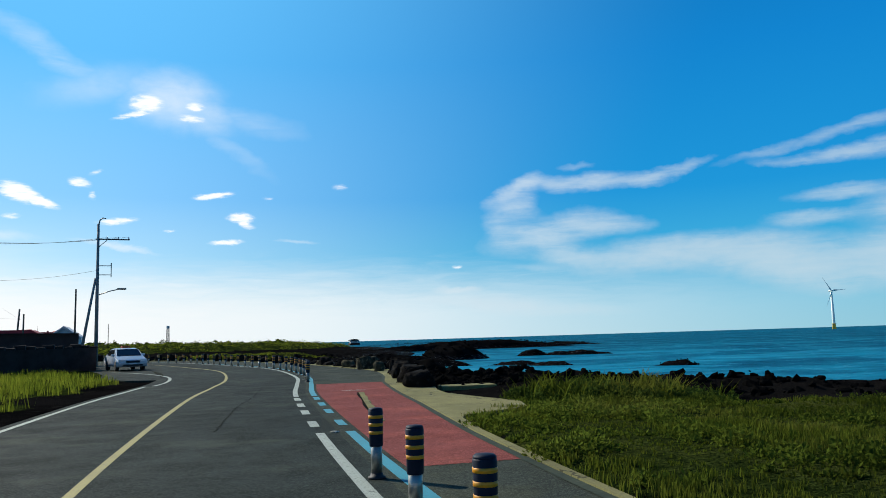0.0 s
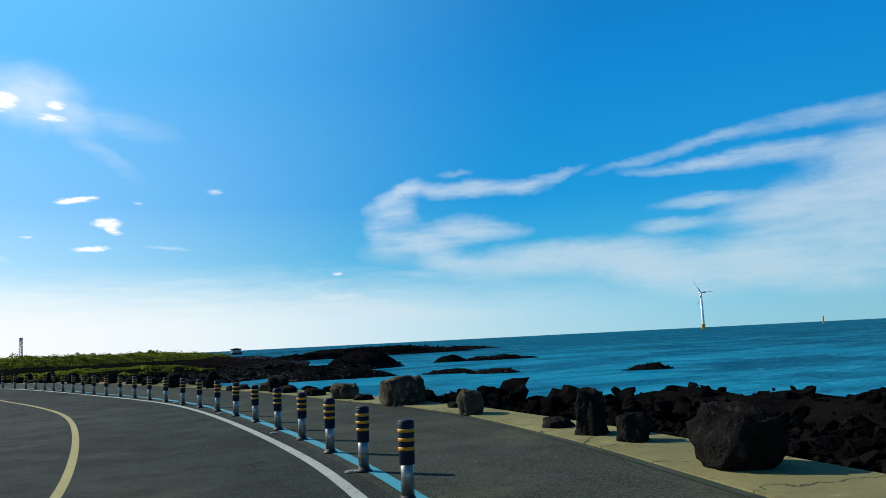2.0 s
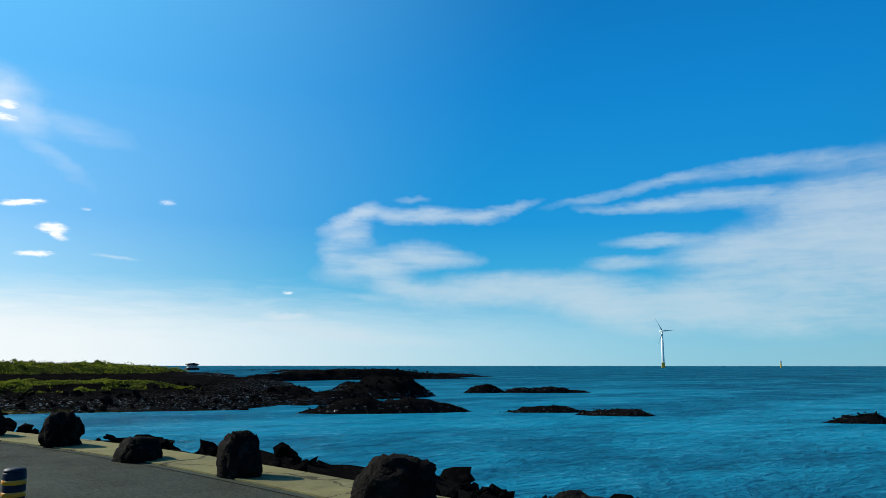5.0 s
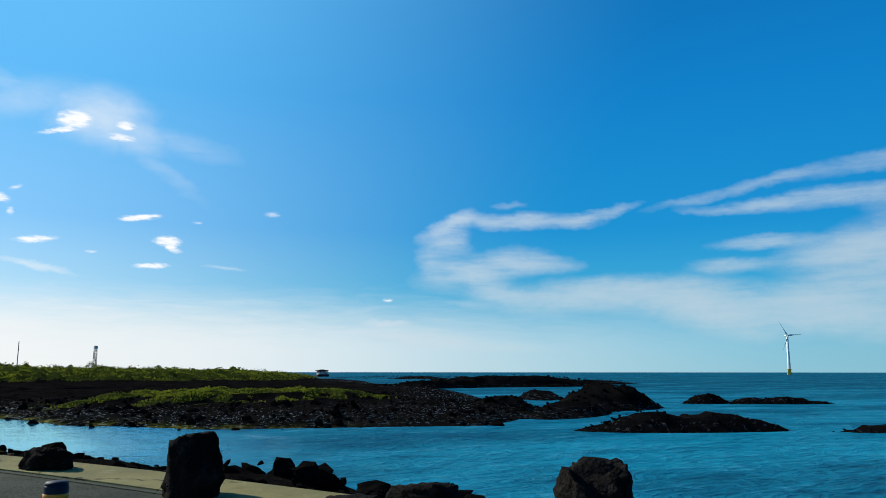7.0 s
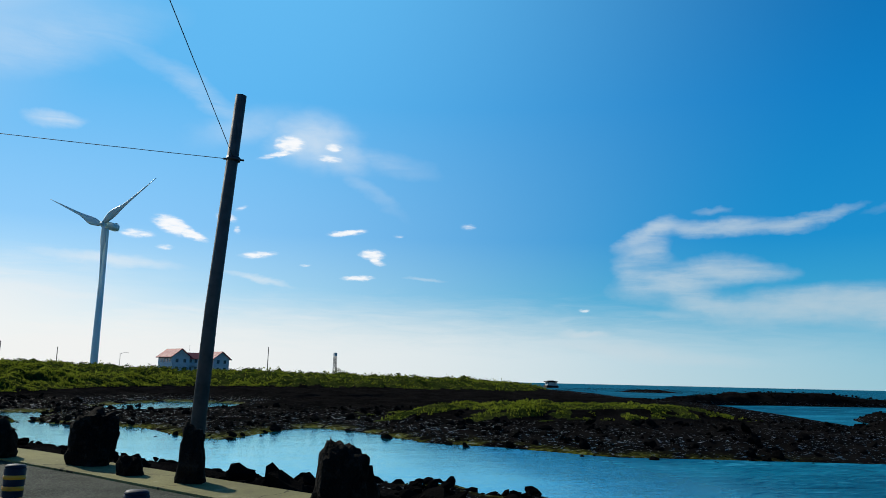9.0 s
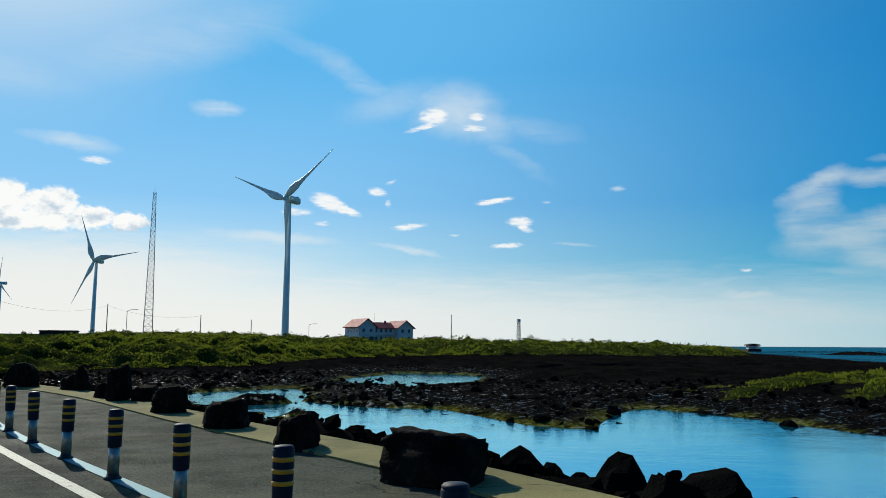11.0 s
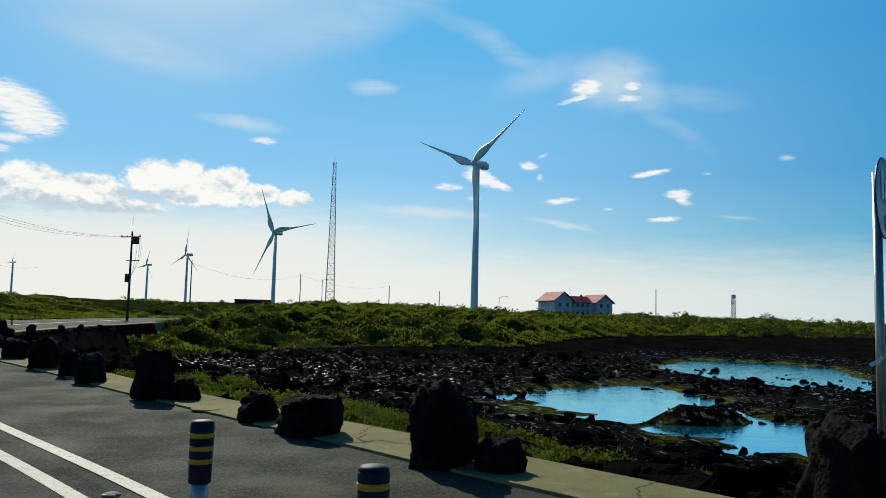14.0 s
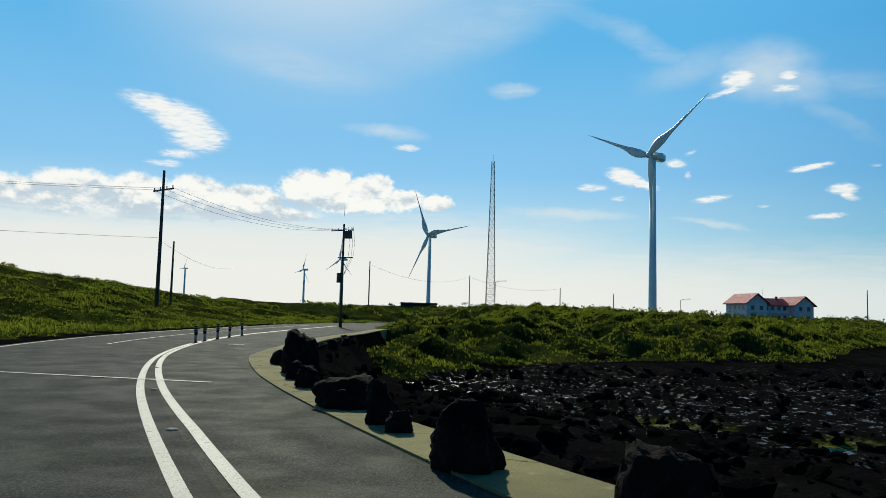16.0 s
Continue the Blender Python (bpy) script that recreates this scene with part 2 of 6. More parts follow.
    bank = gather([
        (44.0, 7.8, 3.4, 1.4), (40.0, 8.0, 2.6, 1.4), (36.0, 8.0, 2.6, 1.45), (32.5, 7.9, 2.6, 1.2), (28.6, 8.9, 2.0, 1.5), (26.2, 9.2, 1.6, 1.35), (23.6, 9.0, 1.8, 1.25), (21.2, 8.3, 1.5, 0.9), (18.8, 8.2, 1.4, 0.75),
        (25.0, 7.9, 4.0, 0.7), (33.0, 7.0, 6.0, 0.8), (42.0, 6.6, 6.0, 0.9), (48.0, 7.2, 4.0, 1.3), (53.0, 7.5, 5.0, 1.6), (60.0, 7.5, 6.0, 1.6),
    ], bank_at)
    bank = w.math("MULTIPLY", w.span(bank, 0.14, 0.5), w.span(edge, 5.4, 7.0))
    swell = w.noise(grid(1.0, 1.5), 0.5, 5.0, 0.6).outputs[0]
    lower = w.noise(grid(1.0, 1.5, 0.9), 0.5, 5.0, 0.6).outputs[0]
    shade = w.math("ADD", w.math("SUBTRACT", lower, swell), w.span(el, 6.0, 9.4, -0.14, 0.12))
    white = w.mix(1.0, w.mix(w.span(shade, -0.15, 0.10), lin(198, 214, 230), lin(255, 255, 255)), (1.1, 1.1, 1.1, 1), "MULTIPLY")
    tone = w.mix(w.span(angle, 75.0, 35.0), lin(200, 217, 226), lin(240, 247, 252))
    air = w.mix(w.math("MULTIPLY", veil, 0.95), air, tone)
    air = w.mix(w.math("MULTIPLY", puffs, 0.97), air, (1.05, 1.06, 1.08, 1))
    air = w.mix(w.math("MULTIPLY", bank, 0.97), air, white)
    air = w.mix(w.span(el, -0.3, -3.0), air, (0.05, 0.09, 0.11, 1))
    back = w.n("ShaderNodeBackground", {"Color": air, "Strength": 1.0})
    w.n("ShaderNodeOutputWorld", {"Surface": back.outputs[0]})


build_sky()

# ---- materials ----
def material(name, paint):
    m = bpy.data.materials.new(name)
    m.use_nodes = True
    k = Net(m.node_tree)
    at = k.n("ShaderNodeNewGeometry").outputs["Position"]
    bsdf = k.n("ShaderNodeBsdfPrincipled")
    paint(k, at, bsdf)
    k.n("ShaderNodeOutputMaterial", {"Surface": bsdf.outputs[0]})
    return m


def put(k, bsdf, **ins):
    names = {"color": "Base Color", "rough": "Roughness", "metal": "Metallic", "normal": "Normal", "spec": "Specular IOR Level", "coat": "Coat Weight", "emit": "Emission Color", "power": "Emission Strength", "sub": "Subsurface Weight", "trans": "Transmission Weight", "ior": "IOR"}
    for key, value in ins.items():
        sock = bsdf.inputs[names[key]]
        if isinstance(value, bpy.types.NodeSocket):
            k.t.links.new(value, sock)
        else:
            sock.default_value = value


def bump(k, height, strength=0.4, distance=0.02):
    return k.n("ShaderNodeBump", {"Height": height, "Strength": strength, "Distance": distance}).outputs[0]


def grey(v, tint=(1.0, 1.0, 1.0)):
    return (v * tint[0], v * tint[1], v * tint[2], 1.0)


def two_tone(name, a, b, scale, rough=0.85, fine=60.0, bumpy=0.3, dist=0.01, metal=0.0, spec=0.5):
    """A plain surface: two near colours in large patches, with a fine grain."""
    def paint(k, at, bsdf):
        big, small = k.noise(at, scale, 4, 0.6).outputs[0], k.noise(at, fine, 3, 0.6).outputs[0]
        col = k.mix(k.span(big, 0.3, 0.7), a, b)
        col = k.mix(k.span(small, 0.3, 0.75, 0.0, 0.5), col, tuple(c * 0.6 for c in a[:3]) + (1,))
        put(k, bsdf, color=col, rough=k.span(big, 0.2, 0.8, rough - 0.08, rough + 0.08), metal=metal, spec=spec, normal=bump(k, small, bumpy, dist))
    return material(name, paint)


def paint_asphalt(dark, light, patch):
    def paint(k, at, bsdf):
        flat = k.vmath("MULTIPLY", at, (1, 1, 0))
        big = k.noise(flat, 0.13, 5, 0.6).outputs[0]
        mid = k.noise(flat, 1.1, 4, 0.6).outputs[0]
        grain = k.n("ShaderNodeTexVoronoi", {"Vector": flat, "Scale": 75.0}).outputs["Color"]
        grains = k.n("ShaderNodeSeparateColor", {0: grain}).outputs[0]
        col = k.mix(k.span(big, 0.35, 0.65), dark, light)
        clump = k.noise(flat, 20.0, 5, 0.75).outputs[0]
        col = k.mix(k.span(clump, 0.40, 0.62, 0.0, 0.75), col, tuple(c * 0.5 for c in dark[:3]) + (1,))
        wear = k.noise(flat, 0.45, 5, 0.65).outputs[0]
        col = k.mix(k.span(wear, 0.5, 0.68, 0.0, 0.5), col, tuple(c * t for c, t in zip(light[:3], (1.65, 1.5, 1.2))) + (1,))
        col = k.mix(k.span(mid, 0.45, 0.7, 0.0, patch), col, tuple(c * 0.62 for c in dark[:3]) + (1,))
        col = k.mix(k.span(grains, 0.55, 1.0, 0.0, 0.55), col, tuple(min(1, c * 2.1) for c in light[:3]) + (1,))
        crack = k.n("ShaderNodeTexVoronoi", {"Vector": k.vmath("ADD", flat, k.vmath("MULTIPLY", k.noise(flat, 0.8, 4).outputs["Color"], (2.2, 2.2, 0))), "Scale": 0.16}, feature="DISTANCE_TO_EDGE").outputs["Distance"]
        line = k.math("MULTIPLY", k.span(crack, 0.004, 0.0012), k.span(big, 0.5, 0.62))
        col = k.mix(k.math("MULTIPLY", line, 0.75), col, grey(0.012))
        put(k, bsdf, color=col, rough=k.span(mid, 0.3, 0.7, 0.75, 0.92), spec=0.04, normal=bump(k, k.math("ADD", k.math("SUBTRACT", grains, line), clump), 0.4, 0.008))
    return paint


ASPHALT = material("asphalt", paint_asphalt(grey(0.024, (0.78, 1, 0.82)), grey(0.045, (0.82, 1, 0.82)), 0.6))
ASPHALT_PATH = material("asphalt_path", paint_asphalt(grey(0.036, (0.84, 1, 0.76)), grey(0.062, (0.88, 1, 0.74)), 0.45))
RED_SURFACE = material("red_surface", paint_asphalt((0.185, 0.050, 0.042, 1), (0.235, 0.072, 0.058, 1), 0.3))


def worn_paint(name, color, wear=0.4):
    def paint(k, at, bsdf):
        chips = k.noise(at, 9.0, 6, 0.7).outputs[0]
        dirt = k.noise(at, 0.9, 4, 0.6).outputs[0]
        col = k.mix(k.span(dirt, 0.35, 0.75, 0.0, 0.35), color, tuple(c * 0.45 for c in color[:3]) + (1,))
        col = k.mix(k.span(chips, 0.57, 0.66, 0.0, wear), col, grey(0.05))
        grit = k.noise(at, 48.0, 4, 0.7).outputs[0]
        col = k.mix(k.span(grit, 0.50, 0.66, 0.0, wear * 0.8), col, grey(0.07, (0.9, 1, 0.8)))
        put(k, bsdf, color=col, rough=0.7, normal=bump(k, chips, 0.2, 0.004))
    return material(name, paint)


WHITE_LINE = worn_paint("white_line", (0.36, 0.39, 0.31, 1), 0.8)
YELLOW_LINE = worn_paint("yellow_line", (0.33, 0.27, 0.05, 1), 0.7)
BLUE_LINE = worn_paint("blue_line", (0.02, 0.27, 0.34, 1), 0.5)
def paint_strip(k, at, bsdf):
    flat = k.vmath("MULTIPLY", at, (1, 1, 0))
    big, mid, fine = k.noise(flat, 0.45, 5, 0.62).outputs[0], k.noise(flat, 2.6, 6, 0.68).outputs[0], k.noise(at, 38.0, 4, 0.65).outputs[0]
    col = k.mix(k.span(big, 0.32, 0.68), (0.165, 0.155, 0.068, 1), (0.255, 0.235, 0.095, 1))
    col = k.mix(k.span(mid, 0.52, 0.70, 0.0, 0.6), col, (0.12, 0.105, 0.055, 1))
    col = k.mix(k.span(mid, 0.44, 0.30, 0.0, 0.5), col, (0.36, 0.33, 0.20, 1))
    col = k.mix(k.span(fine, 0.4, 0.7, 0.0, 0.45), col, (0.10, 0.09, 0.05, 1))
    crack = k.n("ShaderNodeTexVoronoi", {"Vector": k.vmath("ADD", flat, k.vmath("MULTIPLY", k.noise(flat, 1.1, 4).outputs["Color"], (1.2, 1.2, 0))), "Scale": 0.42}, feature="DISTANCE_TO_EDGE").outputs["Distance"]
    col = k.mix(k.span(crack, 0.010, 0.003, 0.0, 0.8), col, (0.03, 0.028, 0.02, 1))
    put(k, bsdf, color=col, rough=0.92, spec=0.08, normal=bump(k, k.math("ADD", fine, mid), 0.5, 0.012))


CONCRETE = material("yellowed_concrete", paint_strip)
GUTTER = two_tone("dark_seam", (0.030, 0.042, 0.030, 1), (0.062, 0.075, 0.050, 1), 2.2, 0.9, 26.0, 0.4, 0.01, 0.0, 0.1)
EDGE_CONCRETE = two_tone("edge_concrete", (0.26, 0.25, 0.19, 1), (0.16, 0.16, 0.12, 1), 1.2, 0.9, 30.0, 0.4, 0.01)


def paint_lava(k, at, bsdf):
    big = k.noise(at, 0.5, 5, 0.6).outputs[0]
    mid = k.noise(at, 3.5, 6, 0.65).outputs[0]
    pits = k.n("ShaderNodeTexVoronoi", {"Vector": at, "Scale": 22.0}).outputs["Distance"]
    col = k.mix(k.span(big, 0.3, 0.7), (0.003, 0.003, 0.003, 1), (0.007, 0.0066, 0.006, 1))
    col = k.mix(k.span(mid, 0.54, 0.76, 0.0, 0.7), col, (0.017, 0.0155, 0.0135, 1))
    put(k, bsdf, color=col, rough=k.span(mid, 0.3, 0.7, 0.8, 0.97), spec=0.0, normal=bump(k, k.math("ADD", mid, k.math("MULTIPLY", pits, 0.35)), 0.7, 0.06))


LAVA = material("lava_rock", paint_lava)


def make_sea():
    m = bpy.data.materials.new("sea_water")
    m.use_nodes = True
    k = Net(m.node_tree)
    at = k.n("ShaderNodeNewGeometry").outputs["Position"]
    flat = k.vmath("MULTIPLY", at, (1, 1, 0))
    xyz = k.n("ShaderNodeSeparateXYZ", {0: at})
    lie = k.n("ShaderNodeMapping", {"Vector": flat, "Rotation": (0, 0, radians(32)), "Scale": (0.55, 1.0, 1)}, vector_type="POINT").outputs[0]
    swell = k.noise(lie, 0.30, 7, 0.68, 0.3).outputs[0]
    chop = k.noise(lie, 1.5, 5, 0.66).outputs[0]
    wide = k.noise(lie, 0.055, 6, 0.66, 0.4).outputs[0]
    gust = k.noise(lie, 0.009, 5, 0.6).outputs[0]
    calm = k.math("MULTIPLY", k.span(xyz.outputs[0], 24.0, 2.0), k.span(xyz.outputs[1], 112.0, 140.0))
    out = k.span(k.vmath("LENGTH", flat), 90.0, 420.0)
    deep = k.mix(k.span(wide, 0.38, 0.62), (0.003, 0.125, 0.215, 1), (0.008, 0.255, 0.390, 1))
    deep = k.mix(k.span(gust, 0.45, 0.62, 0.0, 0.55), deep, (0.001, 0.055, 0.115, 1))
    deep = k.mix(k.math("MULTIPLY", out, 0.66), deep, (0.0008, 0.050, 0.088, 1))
    ripple_shading = k.math("ADD", k.math("MULTIPLY", swell, 0.8), k.math("ADD", k.math("MULTIPLY", chop, 0.6), k.math("MULTIPLY", wide, 0.35)))
    # pale crests and dark troughs: light and shade of waves put into the colour
    deep = k.mix(k.span(ripple_shading, 0.90, 1.06, 0.0, 0.75), deep, (0.030, 0.290, 0.430, 1))
    deep = k.mix(k.span(ripple_shading, 0.86, 0.66, 0.0, 0.6), deep, (0.0006, 0.026, 0.060, 1))
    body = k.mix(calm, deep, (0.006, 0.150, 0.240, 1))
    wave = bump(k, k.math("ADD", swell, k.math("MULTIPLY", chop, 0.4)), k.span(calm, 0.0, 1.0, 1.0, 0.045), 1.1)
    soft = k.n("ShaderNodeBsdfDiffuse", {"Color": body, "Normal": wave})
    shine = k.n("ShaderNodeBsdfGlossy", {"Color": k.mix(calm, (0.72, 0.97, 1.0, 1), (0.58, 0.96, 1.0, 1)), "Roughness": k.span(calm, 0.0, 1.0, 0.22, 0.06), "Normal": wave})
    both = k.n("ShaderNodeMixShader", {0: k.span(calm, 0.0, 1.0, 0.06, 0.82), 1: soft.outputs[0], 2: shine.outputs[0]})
    k.n("ShaderNodeOutputMaterial", {"Surface": both.outputs[0]})
    return m


SEA_WATER = make_sea()


def paint_ground(k, at, bsdf):
    cover = k.n("ShaderNodeAttribute", attribute_name="grass").outputs["Fac"]
    big = k.noise(at, 0.25, 5, 0.6).outputs[0]
    mid = k.noise(at, 2.2, 6, 0.68).outputs[0]
    fine = k.noise(at, 14.0, 4, 0.6).outputs[0]
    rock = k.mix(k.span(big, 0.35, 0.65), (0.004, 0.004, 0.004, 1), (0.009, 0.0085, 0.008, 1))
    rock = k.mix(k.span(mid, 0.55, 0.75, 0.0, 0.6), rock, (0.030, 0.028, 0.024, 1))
    up = k.n("ShaderNodeSeparateXYZ", {0: at}).outputs[2]
    tide = k.math("MULTIPLY", k.span(up, SEA_LEVEL + 0.42, SEA_LEVEL + 0.08), k.math("MULTIPLY", k.span(big, 0.42, 0.56), k.span(k.n("ShaderNodeSeparateXYZ", {0: at}).outputs[0], 34.0, 14.0)))
    rock = k.mix(k.math("MULTIPLY", tide, k.span(mid, 0.4, 0.6, 0.1, 0.8)), rock, (0.13, 0.14, 0.016, 1))
    turf = k.mix(k.span(mid, 0.3, 0.7), (0.010, 0.018, 0.004, 1), (0.042, 0.056, 0.012, 1))
    turf = k.mix(k.span(big, 0.45, 0.7, 0.0, 0.7), turf, (0.09, 0.10, 0.022, 1))
    turf = k.mix(k.span(fine, 0.42, 0.62, 0.0, 0.75), turf, (0.008, 0.014, 0.003, 1))
    edge = k.span(k.math("ADD", cover, k.math("MULTIPLY", k.math("SUBTRACT", mid, 0.5), 0.7)), 0.35, 0.6)
    wet = k.math("MULTIPLY", k.math("MULTIPLY", k.span(up, SEA_LEVEL + 1.5, SEA_LEVEL + 0.5), k.span(mid, 0.57, 0.63)), k.math("SUBTRACT", 1.0, edge))
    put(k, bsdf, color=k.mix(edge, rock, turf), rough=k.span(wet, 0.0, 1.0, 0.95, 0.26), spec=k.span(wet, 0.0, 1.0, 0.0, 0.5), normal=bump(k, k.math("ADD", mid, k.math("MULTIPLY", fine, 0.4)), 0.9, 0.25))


SEA_LEVEL = -3.6
GROUND = material("ground", paint_ground)

# ---- plan of the coast road ----
SEA = SEA_LEVEL


def curve_through(pts, step=0.5):
    """Points every step metres on a smooth curve (Catmull-Rom) through the given ones."""
    p = np.array(pts, float)
    p = np.vstack([2 * p[0] - p[1], p, 2 * p[-1] - p[-2]])
    out = []
    for i in range(1, len(p) - 2):
        a, b, c, d = p[i - 1:i + 3]
        for u in np.linspace(0, 1, 24, endpoint=False):
            out.append(0.5 * (2 * b + (c - a) * u + (2 * a - 5 * b + 4 * c - d) * u * u + (3 * b - a - 3 * c + d) * u ** 3))
    out.append(p[-2])
    out = np.array(out)
    s = np.r_[0, np.cumsum(np.hypot(*np.diff(out, axis=0).T))]
    at = np.arange(0, s[-1], step)
    return np.stack([np.interp(at, s, out[:, 0]), np.interp(at, s, out[:, 1])], 1)


# the white line at the right edge of the lane, from behind the start to the far bend
EDGE = curve_through([(0.3, -60), (0.4, -30), (0.9, -12), (1.7, 1), (2.75, 9.4), (4.95, 21.6), (6.4, 27.8), (7.6, 33), (8.6, 40), (9.05, 46), (8.85, 51.5), (8.35, 56.5),
                      (7.8, 62), (6.7, 70), (5.0, 76.2), (2.7, 81.8), (0.3, 87.4), (-2.1, 92.4), (-4.9, 97.3), (-8.0, 102.4), (-11.2, 107.2), (-14.6, 111.8), (-17.15, 115.7),
                      (-19.0, 119.15), (-21.2, 122.6), (-24.3, 126.9), (-28.6, 132.8), (-33.3, 139.9), (-37.2, 144.4), (-40.97, 147.92), (-45.38, 151.7), (-50.68, 156.1), (-56.2, 161.4), (-60.1, 165.2),
                      (-66.4, 172.4), (-72.1, 180.2), (-77.2, 189.2), (-81.6, 199.2), (-86, 212), (-91, 228), (-97, 250), (-100, 280), (-95, 320)])
RUN = np.arange(len(EDGE)) * 0.5
_d = np.gradient(EDGE, axis=0)
_d /= np.hypot(_d[:, 0], _d[:, 1])[:, None]
RIGHT = np.stack([_d[:, 1], -_d[:, 0]], 1)


def s_near(x, y):
    """How far along EDGE the point nearest to (x, y) lies."""
    return RUN[np.argmin((EDGE[:, 0] - x) ** 2 + (EDGE[:, 1] - y) ** 2)]


def beside(s, off):
    p = np.array([np.interp(s, RUN, EDGE[:, 0]), np.interp(s, RUN, EDGE[:, 1])])
    return p + np.array([np.interp(s, RUN, RIGHT[:, 0]), np.interp(s, RUN, RIGHT[:, 1])]) * off


def mesh_object(name, bm, mat, parent=None, smooth=False):
    me = bpy.data.meshes.new(name)
    bm.to_mesh(me)
    bm.free()
    for m in (mat if isinstance(mat, (list, tuple)) else [mat]):
        me.materials.append(m)
    if smooth:
        for p in me.polygons:
            p.use_smooth = True
    ob = new(name, me)
    ob.parent = parent
    return ob


def ribbon(name, left, right, z, mat, s0=0.0, s1=1e9, thick=0.0, label="", step=1):
    """A strip between two offsets from EDGE (numbers or functions of s); thick: how far its sides go down."""
    bm = bmesh.new()
    idx = [i for i in range(0, len(RUN), step) if s0 <= RUN[i] <= s1]
    fl = left if callable(left) else (lambda s: left)
    fr = right if callable(right) else (lambda s: right)
    rows = []
    for i in idx:
        a, b = EDGE[i] + RIGHT[i] * fl(RUN[i]), EDGE[i] + RIGHT[i] * fr(RUN[i])
        row = [bm.verts.new((a[0], a[1], z)), bm.verts.new((b[0], b[1], z))]
        if thick:
            row = [bm.verts.new((a[0], a[1], z - thick))] + row + [bm.verts.new((b[0], b[1], z - thick))]
        rows.append(row)
    for r, q in zip(rows, rows[1:]):
        for j in range(len(r) - 1):
            bm.faces.new((r[j], r[j + 1], q[j + 1], q[j]))
    if thick:
        bm.faces.new(rows[0])
        bm.faces.new(rows[-1][::-1])
    ob = mesh_object(name, bm, mat)
    return tagged(ob, label, kind="structure") if label else tagged(ob, kind="structure")



def along(*pairs):
    """A function of s that runs through the given (s, value) pairs."""
    a, b = [p[0] for p in pairs], [p[1] for p in pairs]
    return lambda s: np.interp(s, a, b)


STRIP_IN = along((0, 2.0), (66, 2.05), (72, 2.35), (78, 2.75), (84, 3.0), (88, 3.1), (92, 3.5), (97, 4.0), (100, 3.95), (104, 3.5), (110, 3.5), (114, 3.65), (120, 3.85), (145, 3.85), (165, 3.5),
                 (178, 3.5), (182, 3.25), (186.5, 2.55), (190, 2.62), (193, 2.8), (196, 3.15), (200, 3.25), (212, 3.17), (218, 3.2), (222, 3.35), (228, 3.12), (234, 3.15), (240, 2.95), (247, 2.45), (260, 2.5), (268, 2.75), (280, 4.3), (300, 5.6), (340, 6))
STRIP_OUT = along((0, 2.1), (66, 2.15), (72, 2.5), (74.4, 2.75), (75.4, 4.5), (77, 4.85), (78.5, 4.4), (80.5, 3.95), (82, 4.0), (86, 4.6), (90, 4.7), (98, 4.9), (106, 4.6), (114, 4.7), (140, 5.0), (146, 4.9), (178, 4.55), (182, 4.3), (186.5, 3.6), (190, 3.65), (193, 3.85), (196, 4.2), (200, 4.35), (212, 4.3),
                  (218, 4.35), (230, 4.25), (240, 4.0), (248, 3.55), (254, 3.25), (262, 3.3), (270, 3.8), (280, 5.2), (300, 6.6), (340, 7))


def inside(poly, x, y):
    """How far each point lies inside the closed polygon (negative outside)."""
    p = np.array(poly, float)
    q = np.roll(p, -1, axis=0)
    odd, best = np.zeros(len(x), bool), np.full(len(x), 1e18)
    for (ax, ay), (bx, by) in zip(p, q):
        cross = ((ay > y) != (by > y)) & (x < (bx - ax) * (y - ay) / (by - ay + 1e-12) + ax)
        odd ^= cross
        dx, dy = bx - ax, by - ay
        u = np.clip(((x - ax) * dx + (y - ay) * dy) / (dx * dx + dy * dy), 0, 1)
        best = np.minimum(best, (x - ax - u * dx) ** 2 + (y - ay - u * dy) ** 2)
    return np.where(odd, 1, -1) * np.sqrt(best)


NEAR = [(-41.8, 195.5), (-40.2, 192.3), (-37, 188.3), (-34.3, 184.3), (-32, 180), (-29.8, 176.3), (-28, 170.5), (-25.5, 164.5), (-22, 159.5), (-17.5, 154.5), (-13, 149), (-9.5, 143), (-4, 141), (1, 141), (5, 137.5), (8.5, 131), (11, 122), (13.5, 112), (16.5, 103.5), (20, 97), (26, 90), (28, 80), (31, 66), (38, 53), (46, 42), (56, 30),
        (75, 8), (110, -30), (200, -120), (700, -900), (900, -4800), (-4800, -4800), (-4800, 4800), (-900, 4800), (-500, 1200), (-230, 620), (-130, 330), (-96, 262), (-84, 222), (-77, 206), (-70, 204), (-60, 201.5), (-52, 199), (-46, 198)]
NORTH = [(-43, 198.5), (-40.5, 203.5), (-34, 209.5), (-31.5, 200), (-31, 190), (-26, 184), (-19, 181.5), (-14.5, 170), (-10, 166), (-6, 176), (-2, 182.5), (2, 175), (5, 164), (10, 160), (16, 152), (24, 150), (32, 147.5), (41, 144.5),
         (48, 150), (58, 160), (66, 176), (74, 196), (88, 225), (104, 262), (116, 300), (122, 330), (128, 360), (140, 400), (160, 450), (176, 500), (150, 560), (90, 660), (0, 760), (-200, 1000), (-600, 2000), (-1200, 4800),
         (-4800, 4800), (-1500, 2000), (-500, 700), (-200, 380), (-120, 275), (-92, 225), (-78, 202), (-66, 198), (-54, 196), (-46, 195)]
